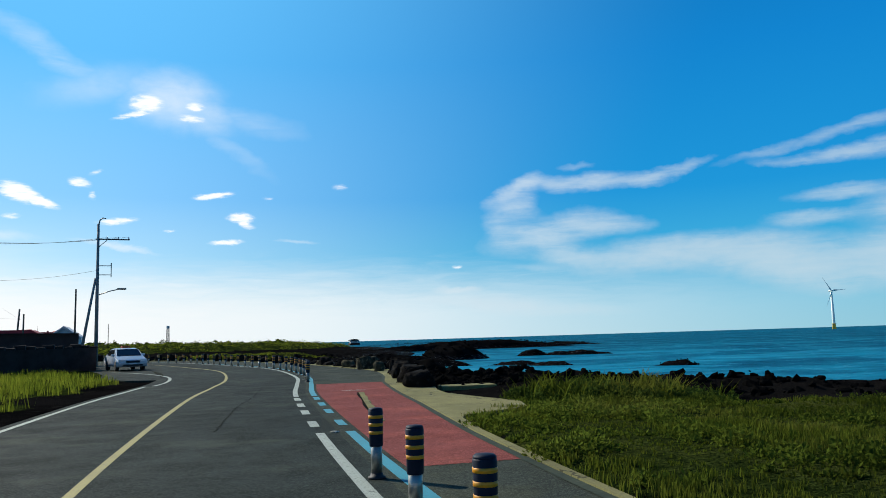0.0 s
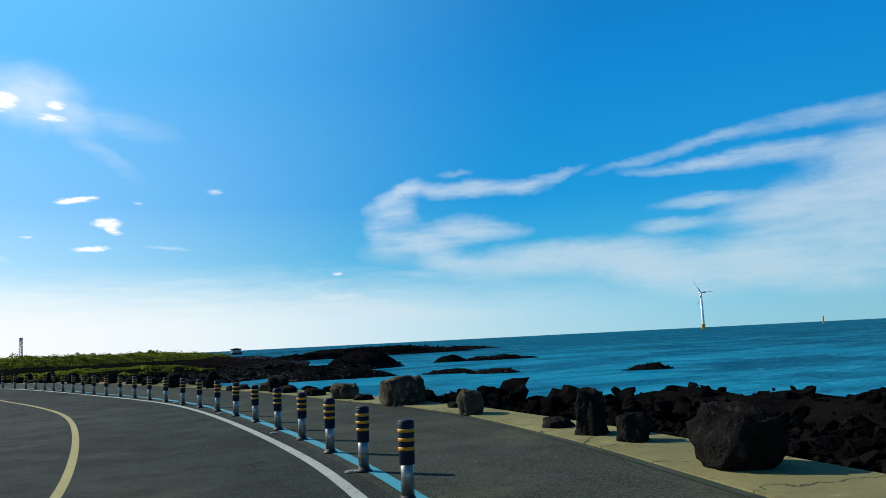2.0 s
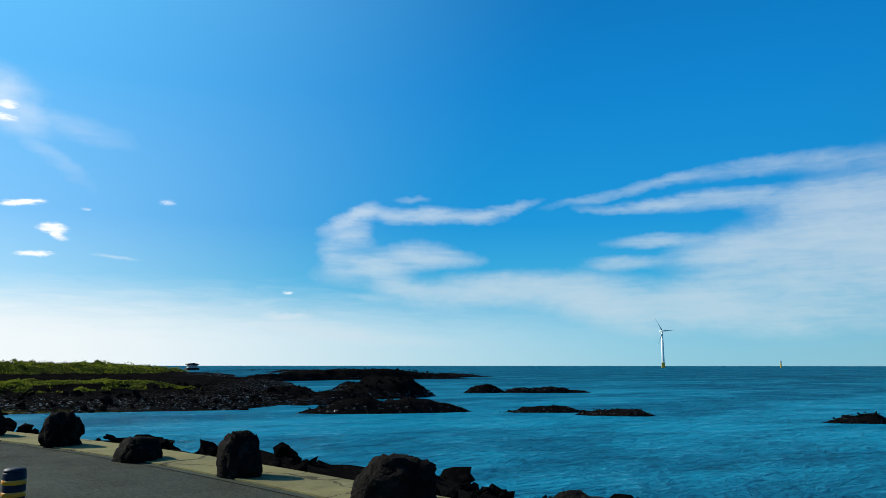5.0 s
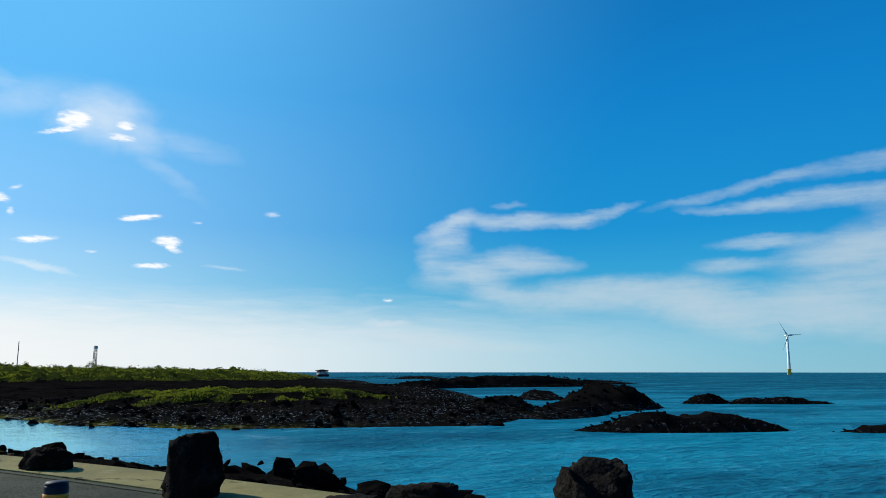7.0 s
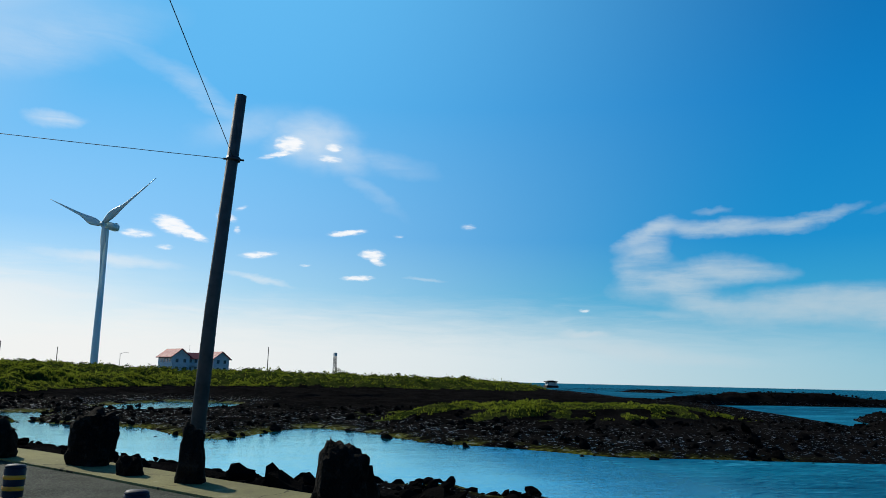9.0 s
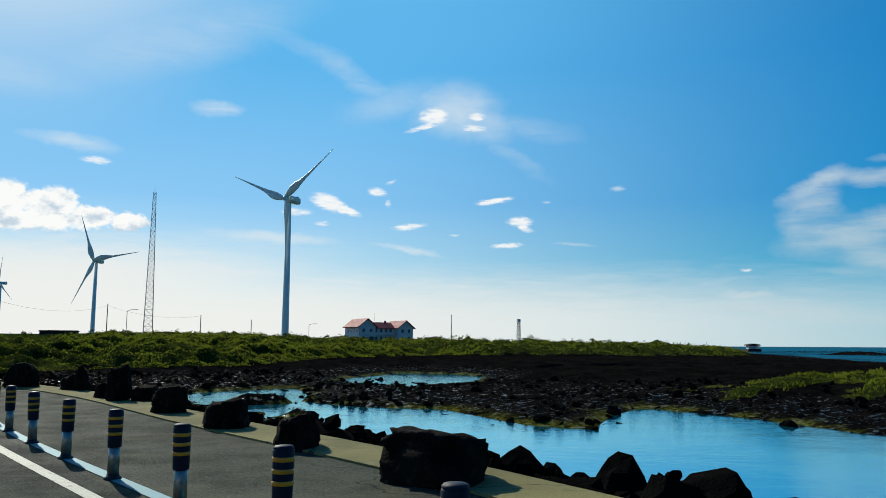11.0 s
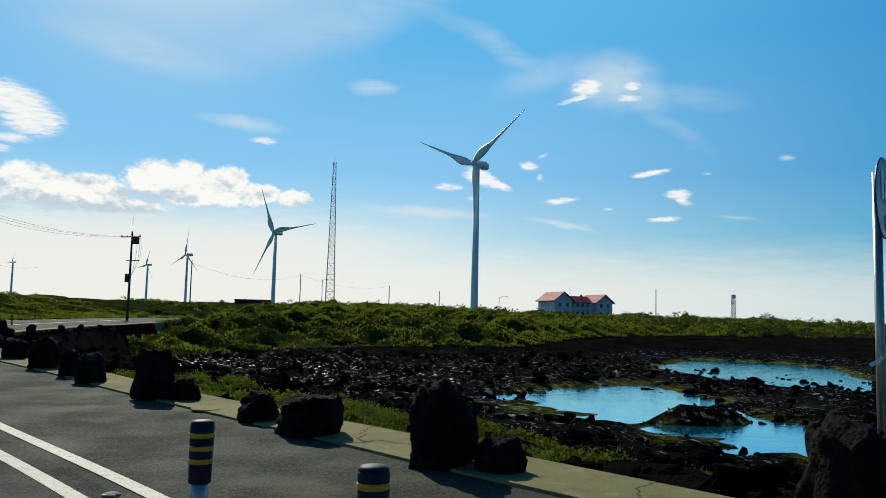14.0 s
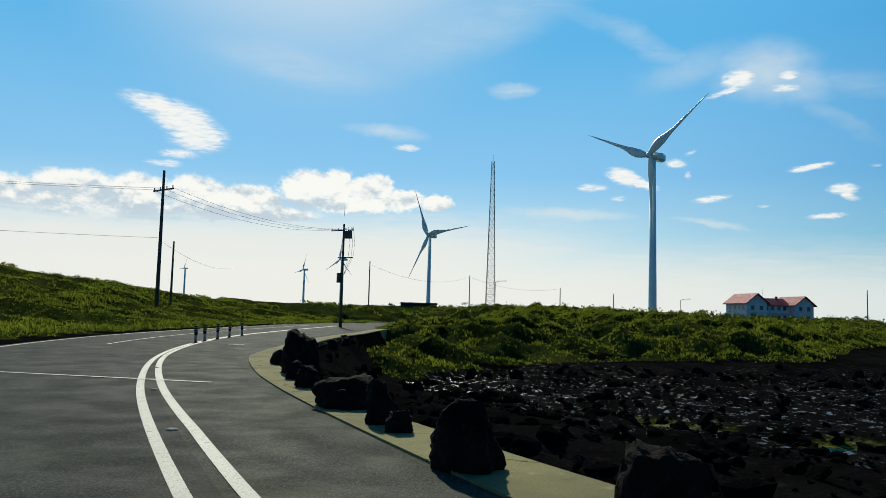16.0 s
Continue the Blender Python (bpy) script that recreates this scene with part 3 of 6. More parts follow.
GREEN = [(-79, 203.5), (-74, 207), (-70, 222), (-62, 231), (-54, 235), (-45, 242), (-37, 272), (-18, 318), (8, 332), (40, 336), (66, 340), (84, 358), (100, 388), (124, 440), (150, 486), (140, 520), (70, 640), (-20, 740), (-250, 1000),
         (-700, 2000), (-1400, 4800), (-4800, 4800), (-1500, 1800), (-400, 600), (-180, 380), (-118, 270), (-90, 222)]
POND = [(-31, 222), (-30, 238), (-22, 258), (-12, 254), (-7, 245), (-13.6, 210), (-20, 205.5), (-25, 212)]
# low reefs and islets off the shore: x, y, half length, half width, turn, height over the sea
REEFS = [(53, 132, 11.5, 3.4, -25, 1.3), (76, 169, 13, 8, 35, 2.9), (60, 157, 13, 5, 35, 1.3), (67.5, 121.5, 7, 1.7, -35, 0.6), (69, 113.5, 5.5, 1.6, -50, 0.7), (79, 93.5, 4.5, 1.5, -40, 0.8),
         (109, 166, 11, 2.2, -30, 0.9), (100, 172.5, 5, 2.4, -20, 1.3), (150, 305, 46, 11, -8, 3.3), (118, 296, 26, 6, 10, 2.2), (205, 330, 30, 5, -10, 1.6), (60, 172, 14, 6, 50, 1.5), (90, 205, 14, 5, 60, 1.2), (235, 560, 70, 8, -20, 2.0), (-33.6, 188, 3.6, 2.2, 30, 0.8), (-29, 176, 2.5, 1.2, 60, 0.35)]


def road_place(x, y):
    """s and the offset to the right of EDGE, for arrays of points."""
    e, rt, run = EDGE[::3], RIGHT[::3], RUN[::3]
    s, off = np.empty(len(x)), np.empty(len(x))
    for i in range(0, len(x), 20000):
        dx, dy = x[i:i + 20000, None] - e[:, 0], y[i:i + 20000, None] - e[:, 1]
        k = np.argmin(dx * dx + dy * dy, axis=1)
        j = np.arange(len(k))
        side = dx[j, k] * rt[k, 0] + dy[j, k] * rt[k, 1]
        dist = np.hypot(dx[j, k], dy[j, k])
        s[i:i + 20000], off[i:i + 20000] = run[k], np.where(dist > abs(side) * 1.5 + 1, np.sign(side) * dist, side)
    return s, off


def ease(v, a, b):
    t = np.clip((v - a) / (b - a), 0, 1)
    return t * t * (3 - 2 * t)


def rough_noise(x, y, size, octaves=4, seed=0.0):
    return np.array([noise.fractal((a / size + seed, b / size, seed * 1.7), 0.9, 2.1, octaves) for a, b in zip(x, y)])


def terrain(x, y):
    """Heights, and how much each place is grown over with grass."""
    s, off = road_place(x, y)
    close = (abs(x) < 400) & (y > -60) & (y < 700)
    bumps, lumps = np.zeros(len(x)), np.zeros(len(x))
    bumps[close] = rough_noise(x[close], y[close], 3.2, 4, 3.0)
    lumps[close] = rough_noise(x[close], y[close], 13.0, 3, 7.0)
    hummocks = np.zeros(len(x))
    hummocks[close] = 0.5 - 1.6 * abs(rough_noise(x[close], y[close], 9.0, 3, 5.0))
    out = STRIP_OUT(s)
    u, b = off - out, inside(NEAR, x, y)
    t = np.clip(u / np.maximum(u + np.maximum(b, 0), 0.5), 0, 1)
    shelf = 4.6 * ease(s, 73, 80) * (1 - 0.25 * ease(s, 165, 180)) * (1 - ease(s, 246, 256))
    v = np.maximum(u - shelf, 0.0)
    t = np.clip(v / np.maximum(v + np.maximum(b, 0), 0.5), 0, 1)
    z_near = np.where(u < 1.3, -0.06 - (0.06 + 0.55 * ease(s, 88, 97)) * ease(u, 0.0, 1.3), -0.12 - 0.55 * ease(s, 88, 97) + (SEA - 0.13 + 0.55 * ease(s, 88, 97)) * t ** 0.8)
    z_near += 1.3 * np.exp(-((t - 0.58) / 0.24) ** 2) * ease(s, 66, 80) * (1 - ease(s, 104, 120)) * (u > 0)
    z_near += 0.6 * np.exp(-((u - 1.9) / 1.3) ** 2) * ease(s, 91, 95) * (1 - ease(s, 101.5, 104)) * (u > 0.2)
    shoulder = ease(s, 228, 233) * (1 - ease(s, 245, 248)) * ease(u, 0.1, 0.5) * (1 - ease(u, 5.0, 8.0))
    z_near = np.where(shoulder > 0.01, np.maximum(z_near, (-0.30 - 0.12 * u) * shoulder + z_near * (1 - shoulder)), z_near)
    lawn = (1 - ease(s, 74.5, 79.5)) * (1 - ease(u, 7, 13))
    z_near = np.where(u > 0, z_near * (1 - lawn) + (0.005 - 0.15 * ease(u, 2.0, 7.0) + 0.15 * lumps * ease(u, 1.5, 5.0)) * lawn, z_near)
    z_near += np.where(u > 0.8, bumps * (0.42 + 0.15 * ease(s, 84, 92) * (1 - ease(s, 112, 125))) * ease(u, 0.8, 3.0) * (1 - lawn), 0)
    left = -5.9 - off
    hill = 6.4 * ease(left, 3.5, 45) * ease(s, 235, 275) * (0.72 + 0.28 * ease(-x, 90, 150))
    hill *= 1 - 0.55 * ease(y, 225, 300)
    z_left = -0.1 + 0.12 * ease(left, 0.5, 4) + hill + lumps * (0.25 * ease(left, 2, 10) + 0.7 * ease(left, 8, 25) * ease(s, 235, 275)) + hummocks * 1.1 * ease(left, 4, 14) * ease(s, 235, 265)
    z_near = np.where(off < 0, np.where(left > 0, z_left, -0.12), np.where(u < 0, np.where((s > 66) & (s < 80) & (u > -1.2), -0.03, -0.12), z_near))
    z_near = np.where(b > 0, z_near, SEA - 0.25 + 0.12 * b)
    n, gr, pond = inside(NORTH, x, y), inside(GREEN, x, y), inside(POND, x, y)
    z_north = np.interp(n, [-30, 0, 2, 10, 30, 60], [SEA - 4, SEA - 0.15, SEA + 0.35, -2.85, -2.3, -1.7]) + bumps * 0.5 * ease(n, 0.5, 8)
    z_north += np.interp(gr, [0, 4, 9, 40, 150, 320], [0, 1.1, 1.75, 2.5, 4.2, 5.6]) + lumps * 2.2 * ease(gr, 1, 22) + (hummocks * 1.9 + 0.5 * bumps) * ease(gr, 0.5, 6)
    z_north += 2.0 * ease(-x, 45, 105) * ease(gr, 18, 70)
    knoll = 1 - np.hypot((x - 28) / 25, (y - 188) / 11)
    z_north += 1.25 * ease(knoll, 0.0, 0.45)
    for (px, py, rx, ry) in ((-44, 318, 20, 9), (-14, 292, 12, 3), (-63, 197, 9, 3.0), (10, 245, 10, 3)):
        hole = 1 - np.hypot((x - px) / rx, (y - py) / ry)
        z_north = np.where(hole > 0, np.minimum(z_north, SEA + 0.25 - 0.9 * ease(hole, 0, 0.5) + 0.25 * bumps), z_north)
    z_north = np.where(pond > 0, np.minimum(z_north, SEA + 0.05 - 0.22 * ease(pond, 0, 3) + 0.1 * bumps), z_north)
    z_north = np.where(pond > -16, np.minimum(z_north, SEA + 0.25 - 0.14 * np.minimum(pond, 0) + 0.45 * bumps), z_north)
    z = np.maximum(z_near, z_north)
    for px, py, rx, ry, turn, tall in REEFS:
        c, d = math.cos(radians(turn)), math.sin(radians(turn))
        dx, dy = x - px, y - py
        e = 1 - np.hypot((dx * c + dy * d) / rx, (-dx * d + dy * c) / ry)
        z = np.where(e > -0.6, np.maximum(z, SEA - 0.5 + (tall + 0.6) * ease(e, -0.15, 0.75) + bumps * (0.25 + 0.2 * tall) * ease(e, -0.2, 0.5)), z)
    grass = np.maximum(ease(gr + 3.5 * bumps, -0.5, 3.0) * (z_north >= z_near), ease(knoll + 0.6 * bumps, 0.12, 0.34) * (n > 0))
    grass = np.maximum(grass, lawn * (u > 0.0) * (s > 20))
    grass = np.maximum(grass, ease(left + 1.2 * bumps, 1.4, 3.0) * (off < 0) * (b > 0))
    weeds = (s > 233) & (s < 248)
    grass = np.maximum(grass, weeds * ease(u, 0.8, 1.6) * (1 - ease(u + 1.5 * bumps, 4.0, 6.0)))
    return z, grass


def graded(fine, low, high, ends, grow=1.16):
    xs = list(np.arange(low, high, fine))
    step, v = fine, xs[-1]
    while v < ends[1]:
        step *= grow
        v += step
        xs.append(v)
    step, v = fine, low
    while v > ends[0]:
        step *= grow
        v -= step
        xs.insert(0, v)
    return np.array(xs)


def build_ground():
    gx, gy = graded(0.95, -125, 125, (-4700, 4700)), graded(0.95, -25, 300, (-4700, 4700), 1.1)
    X, Y = np.meshgrid(gx, gy)
    x, y = X.ravel(), Y.ravel()
    z, grass = terrain(x, y)
    w, h = len(gx), len(gy)
    idx = np.arange(w * h).reshape(h, w)
    quads = np.stack([idx[:-1, :-1], idx[:-1, 1:], idx[1:, 1:], idx[1:, :-1]], -1).reshape(-1, 4)
    me = bpy.data.meshes.new("ground")
    me.from_pydata(np.stack([x, y, z], 1).tolist(), [], quads.tolist())
    a = me.attributes.new("grass", "FLOAT", "POINT")
    a.data.foreach_set("value", grass.astype(np.float32))
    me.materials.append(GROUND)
    me.polygons.foreach_set("use_smooth", np.ones(len(me.polygons), bool))
    return tagged(new("ground", me), "black lava shore and grassy slopes above the tide", "ground", kind="structure")


build_ground()
sea_bm = bmesh.new()
bmesh.ops.create_grid(sea_bm, x_segments=8, y_segments=8, size=4900)
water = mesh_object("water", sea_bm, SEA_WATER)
water.location.z = SEA
tagged(water, "deep blue sea rippled by the wind, reaching the horizon", "sea", kind="structure")

road = ribbon("road", -5.95, 0.3, 0.0, ASPHALT, thick=0.3, label="worn dark grey asphalt coast road with painted lines")
ribbon("pavement", 0.3, STRIP_IN, 0.0, ASPHALT_PATH, thick=0.3, label="pale grey asphalt cycle and foot path beside the road")
ribbon("pavement_red", 0.66, lambda s: STRIP_IN(s) - 0.02, 0.004, RED_SURFACE, 69.0, 88.2, label="faded red coating on the cycle path at the entrance")
ribbon("trim", STRIP_IN, STRIP_OUT, 0.03, CONCRETE, thick=1.6, label="yellowish concrete strip along the edge of the path")

ribbon("gutter", lambda s: STRIP_IN(s) - 0.13, lambda s: STRIP_IN(s) + 0.0, 0.009, GUTTER, 62, 170, label="narrow dark greenish seam between path and concrete strip")


def lines():
    ribbon("edge_line", -0.072, 0.072, 0.004, WHITE_LINE, 0, 73.2, label="white painted edge line on the road")
    for a, b in ((73.9, 75.0), (76.3, 77.4), (78.4, 79.5), (80.3, 81.2)):
        ribbon("edge_dash", -0.085, 0.085, 0.004, WHITE_LINE, a, b + 0.3, label="short white painted dash at the entrance")
    ribbon("edge_line", -0.072, 0.072, 0.004, WHITE_LINE, 82.0, 330, label="white painted edge line on the road")
    ribbon("blue_line", 0.42, 0.58, 0.008, BLUE_LINE, 0, 73.2, label="light blue painted cycle path line")
    for a, b in ((73.9, 75.0), (76.3, 77.4), (78.4, 79.5), (80.3, 81.2)):
        ribbon("blue_dash", 0.42, 0.58, 0.008, BLUE_LINE, a, b + 0.3, label="short light blue painted dash at the entrance")
    ribbon("blue_line", 0.42, 0.58, 0.008, BLUE_LINE, 82.0, 219, label="light blue painted cycle path line")
    ribbon("path_line", lambda s: 0.42 - 0.3 * np.interp(s, [252, 268], [0, 1]), lambda s: 0.57 - 0.3 * np.interp(s, [252, 268], [0, 1]), 0.008, WHITE_LINE, 219, 330, label="white painted cycle path line")
    ribbon("centre_line", -3.0, -2.88, 0.004, YELLOW_LINE, 0, 250, label="worn yellow painted centre line of the road")
    ribbon("left_line", -5.75, -5.62, 0.004, WHITE_LINE, 0, 91, label="white painted line at the landward road edge")
    bm = bmesh.new()
    turn = curve_through([(1.84, 32.0), (2.48, 34.63), (2.93, 38.44), (2.94, 41.51), (2.46, 45.62), (1.7, 49.0), (0.6, 52.0)], 0.3)
    side = np.gradient(turn, axis=0)
    side = np.stack([side[:, 1], -side[:, 0]], 1) / np.hypot(side[:, 0], side[:, 1])[:, None] * 0.065
    rows = [[bm.verts.new((*(p - n), 0.005)), bm.verts.new((*(p + n), 0.005))] for p, n in zip(turn, side)]
    for q, w in zip(rows, rows[1:]):
        bm.faces.new((q[0], q[1], w[1], w[0]))
    tagged(mesh_object("side_line", bm, WHITE_LINE), "white painted line turning into the side road", kind="structure")
    ribbon("left_line", -5.75, -5.62, 0.004, WHITE_LINE, 262, 330, label="white painted line at the landward road edge")
    ribbon("centre_line", -2.98, -2.88, 0.004, WHITE_LINE, 275, 330, label="thin white painted line on the far bend")
    bm = bmesh.new()
    a, b = Vector((-65.4, 173.3, 0.012)), Vector((-71.5, 172.7, 0.012))
    w = Vector((0, 0.07, 0))
    bm.faces.new([bm.verts.new(v) for v in (a - w, a + w, b + w, b - w)])
    tagged(mesh_object("stop_line", bm, WHITE_LINE), "white line painted across the road and path", kind="structure")
    bm = bmesh.new()
    apron = [(3.0, 37), (2.7, 41), (2.8, 48), (3.0, 56), (2.8, 62), (1.6, 70), (-0.5, 78), (-3, 84), (-14, 80), (-16, 66), (-8, 62), (-3, 58), (-1.2, 48), (-0.6, 42.5), (1.0, 38.8)]
    top = [bm.verts.new((x, y, -0.004)) for x, y in apron]
    low = [bm.verts.new((x, y, -0.3)) for x, y in apron]
    bm.faces.new(top)
    for i in range(len(top)):
        j = (i + 1) % len(top)
        bm.faces.new((top[j], top[i], low[i], low[j]))
    tagged(mesh_object("road_apron", bm, ASPHALT), "asphalt lay-by where a side road joins", kind="structure")


lines()

# ---- helpers for things ----
def thing(name, x, y, z=0.0, turn=0.0):
    ob = new(name)
    ob.empty_display_size = 0.3
    ob.matrix_world = pose(x, y, z, 0, 0, turn)
    return ob


def part(name, bm, mat, parent, label="", smooth=False, at=(0, 0, 0)):
    ob = mesh_object(name, bm, mat, parent, smooth)
    ob.location = at
    if label:
        tagged(ob, label)
    return ob


def tube(path, r0, r1=None, seg=10, caps=True, bm=None):
    """A round bar along a path, its radius running from r0 to r1."""
    bm = bm or bmesh.new()
    pts = [Vector(p) for p in path]
    r1 = r0 if r1 is None else r1
    rings = []
    for i, p in enumerate(pts):
        d = (pts[min(i + 1, len(pts) - 1)] - pts[max(i - 1, 0)]).normalized()
        a = d.orthogonal().normalized() if abs(d.z) < 0.9 else Vector((1, 0, 0))
        a = (a - d * a.dot(d)).normalized()
        b = d.cross(a)
        r = r0 + (r1 - r0) * i / max(1, len(pts) - 1)
        rings.append([bm.verts.new(p + (a * math.cos(6.28319 * k / seg) + b * math.sin(6.28319 * k / seg)) * r) for k in range(seg)])
    for q, w in zip(rings, rings[1:]):
        for k in range(seg):
            bm.faces.new((q[k], q[(k + 1) % seg], w[(k + 1) % seg], w[k]))
    if caps:
        bm.faces.new(rings[0][::-1])
        bm.faces.new(rings[-1])
    return bm


def turned(profile, seg=16, bm=None):
    """A body of revolution about z from (radius, height) pairs."""
    bm = bm or bmesh.new()
    rings = [[bm.verts.new((r * math.cos(6.28319 * k / seg), r * math.sin(6.28319 * k / seg), z)) for k in range(seg)] for r, z in profile]
    for q, w in zip(rings, rings[1:]):
        for k in range(seg):
            bm.faces.new((q[k], q[(k + 1) % seg], w[(k + 1) % seg], w[k]))
    bm.faces.new(rings[0][::-1])
    bm.faces.new(rings[-1])
    return bm


def block(x0, y0, z0, x1, y1, z1, bevel=0.0, bm=None):
    own = bm is None
    bm = bm or bmesh.new()
    v = bmesh.ops.create_cube(bm, size=1, matrix=Matrix.Translation(((x0 + x1) / 2, (y0 + y1) / 2, (z0 + z1) / 2)) @ Matrix.Diagonal((abs(x1 - x0), abs(y1 - y0), abs(z1 - z0), 1)))["verts"]
    if bevel and own:
        bmesh.ops.bevel(bm, geom=list(bm.edges), offset=bevel, segments=2, affect="EDGES", profile=0.6)
    return bm


def prism(outline, y0, y1, bm=None, bevel=0.0):
    """An outline in x and z, drawn out from y0 to y1."""
    own = bm is None
    bm = bm or bmesh.new()
    a = [bm.verts.new((x, y0, z)) for x, z in outline]
    b = [bm.verts.new((x, y1, z)) for x, z in outline]
    bm.faces.new(a)
    bm.faces.new(b[::-1])
    for i in range(len(a)):
        j = (i + 1) % len(a)
        bm.faces.new((a[j], a[i], b[i], b[j]))
    bmesh.ops.recalc_face_normals(bm, faces=bm.faces)
    if bevel and own:
        bmesh.ops.bevel(bm, geom=list(bm.edges), offset=bevel, segments=2, affect="EDGES")
    return bm


def simple(name, color, rough=0.5, metal=0.0, grime=0.35, scale=6.0, spec=0.5):
    def paint(k, at, bsdf):
        spots = k.noise(at, scale, 5, 0.65).outputs[0]
        fine = k.noise(at, scale * 9, 3, 0.6).outputs[0]
        col = k.mix(k.span(spots, 0.42, 0.72, 0.0, grime), color + (1,), tuple(c * 0.4 for c in color) + (1,))
        put(k, bsdf, color=col, rough=k.span(spots, 0.3, 0.7, max(0.05, rough - 0.1), min(1, rough + 0.12)), metal=metal, spec=spec, normal=bump(k, fine, 0.12, 0.004))
    return material(name, paint)


STEEL = simple("galvanised_steel", (0.34, 0.33, 0.30), 0.38, 0.8, 0.5, 9)
SLEEVE_BLUE = simple("blue_sleeve", (0.0025, 0.010, 0.028), 0.6, 0.0, 0.4, 7, 0.25)
BAND_YELLOW = simple("yellow_band", (0.72, 0.29, 0.006), 0.4, 0.0, 0.4, 12)
RUBBER = simple("black_rubber", (0.015, 0.015, 0.016), 0.7, 0.0, 0.3, 10)
OLD_POLE = simple("weathered_pole", (0.075, 0.07, 0.065), 0.8, 0.0, 0.5, 3)
CONCRETE_POLE = simple("concrete_pole", (0.27, 0.27, 0.26), 0.8, 0.0, 0.4, 2)
CHALK = simple("chalky_dark_paint", (0.03, 0.035, 0.04), 0.8, 0.0, 0.3, 5)
DARK_METAL = simple("dark_metal", (0.05, 0.055, 0.06), 0.5, 0.5, 0.4, 5)
SIGN_BLUE = simple("sign_blue", (0.012, 0.055, 0.20), 0.35, 0.0, 0.2, 4)
SIGN_WHITE = simple("sign_white", (0.75, 0.77, 0.78), 0.4, 0.0, 0.2, 9)
TURBINE_WHITE = simple("turbine_paint", (0.74, 0.84, 0.78), 0.4, 0.0, 0.15, 0.15)
YELLOW_PAINT = simple("yellow_paint", (0.60, 0.38, 0.03), 0.5, 0.0, 0.3, 0.5)
WALL_WHITE = simple("white_render", (0.60, 0.65, 0.67), 0.9, 0.0, 0.25, 0.6)
ROOF_RED = simple("red_roof", (0.30, 0.025, 0.035), 0.75, 0.0, 0.3, 1.2)
WINDOW_DARK = simple("window_glass", (0.02, 0.05, 0.075), 0.08, 0.0, 0.1, 2)
WALL_DARK = simple("dark_stone_wall", (0.030, 0.016, 0.013), 0.9, 0.0, 0.5, 1.5)
WALL_BROWN = simple("brown_wall", (0.052, 0.030, 0.026), 0.9, 0.0, 0.4, 1.0)
ROOF_BLUE = simple("pale_blue_wall", (0.36, 0.56, 0.66), 0.6, 0.0, 0.3, 1.0)
CAR_PAINT = simple("pearl_car_paint", (0.55, 0.58, 0.62), 0.18, 0.1, 0.12, 3)
CAR_GLASS = simple("car_glass", (0.012, 0.014, 0.016), 0.05, 0.0, 0.1, 3)
LAMP_WHITE = simple("lamp_lens", (0.75, 0.78, 0.80), 0.12, 0.0, 0.1, 8)
TAXI_ORANGE = simple("orange_plastic", (0.62, 0.10, 0.02), 0.35, 0.0, 0.2, 8)
CABLE = simple("black_cable", (0.02, 0.02, 0.022), 0.6, 0.0, 0.2, 3)


def leaf_material(name, dark, light, dry):
    m = bpy.data.materials.new(name)
    m.use_nodes = True
    k = Net(m.node_tree)
    geo = k.n("ShaderNodeNewGeometry")
    pick = geo.outputs["Random Per Island"]
    patch = k.noise(geo.outputs["Position"], 0.35, 3, 0.6).outputs[0]
    col = k.mix(pick, dark, light)
    col = k.mix(k.math("MULTIPLY", k.span(patch, 0.45, 0.7), 0.6), col, dry)
    brush = k.noise(geo.outputs["Position"], 0.14, 4, 0.6).outputs[0]
    col = k.mix(k.span(brush, 0.48, 0.60, 0.0, 0.75), col, dark)
    dull = k.n("ShaderNodeBsdfDiffuse", {"Color": col})
    thin = k.n("ShaderNodeBsdfTranslucent", {"Color": k.mix(0.5, col, light)})
    both = k.n("ShaderNodeMixShader", {0: 0.6, 1: dull.outputs[0], 2: thin.outputs[0]})
    k.n("ShaderNodeOutputMaterial", {"Surface": both.outputs[0]})
    return m


GRASS = leaf_material("grass_blades", (0.013, 0.026, 0.004, 1), (0.185, 0.230, 0.022, 1), (0.32, 0.31, 0.042, 1))
BANK_GRASS = leaf_material("bank_grass_blades", (0.008, 0.017, 0.003, 1), (0.105, 0.132, 0.014, 1), (0.24, 0.21, 0.045, 1))
SHRUB = leaf_material("shrub_leaves", (0.009, 0.020, 0.005, 1), (0.050, 0.080, 0.014, 1), (0.09, 0.09, 0.022, 1))
WEED = leaf_material("weed_leaves", (0.007, 0.015, 0.003, 1), (0.105, 0.142, 0.018, 1), (0.19, 0.18, 0.035, 1))
CRACK = two_tone("dark_crack", (0.014, 0.015, 0.014, 1), (0.026, 0.027, 0.024, 1), 3.0, 0.95, 40, 0.2, 0.004, 0.0, 0.0)


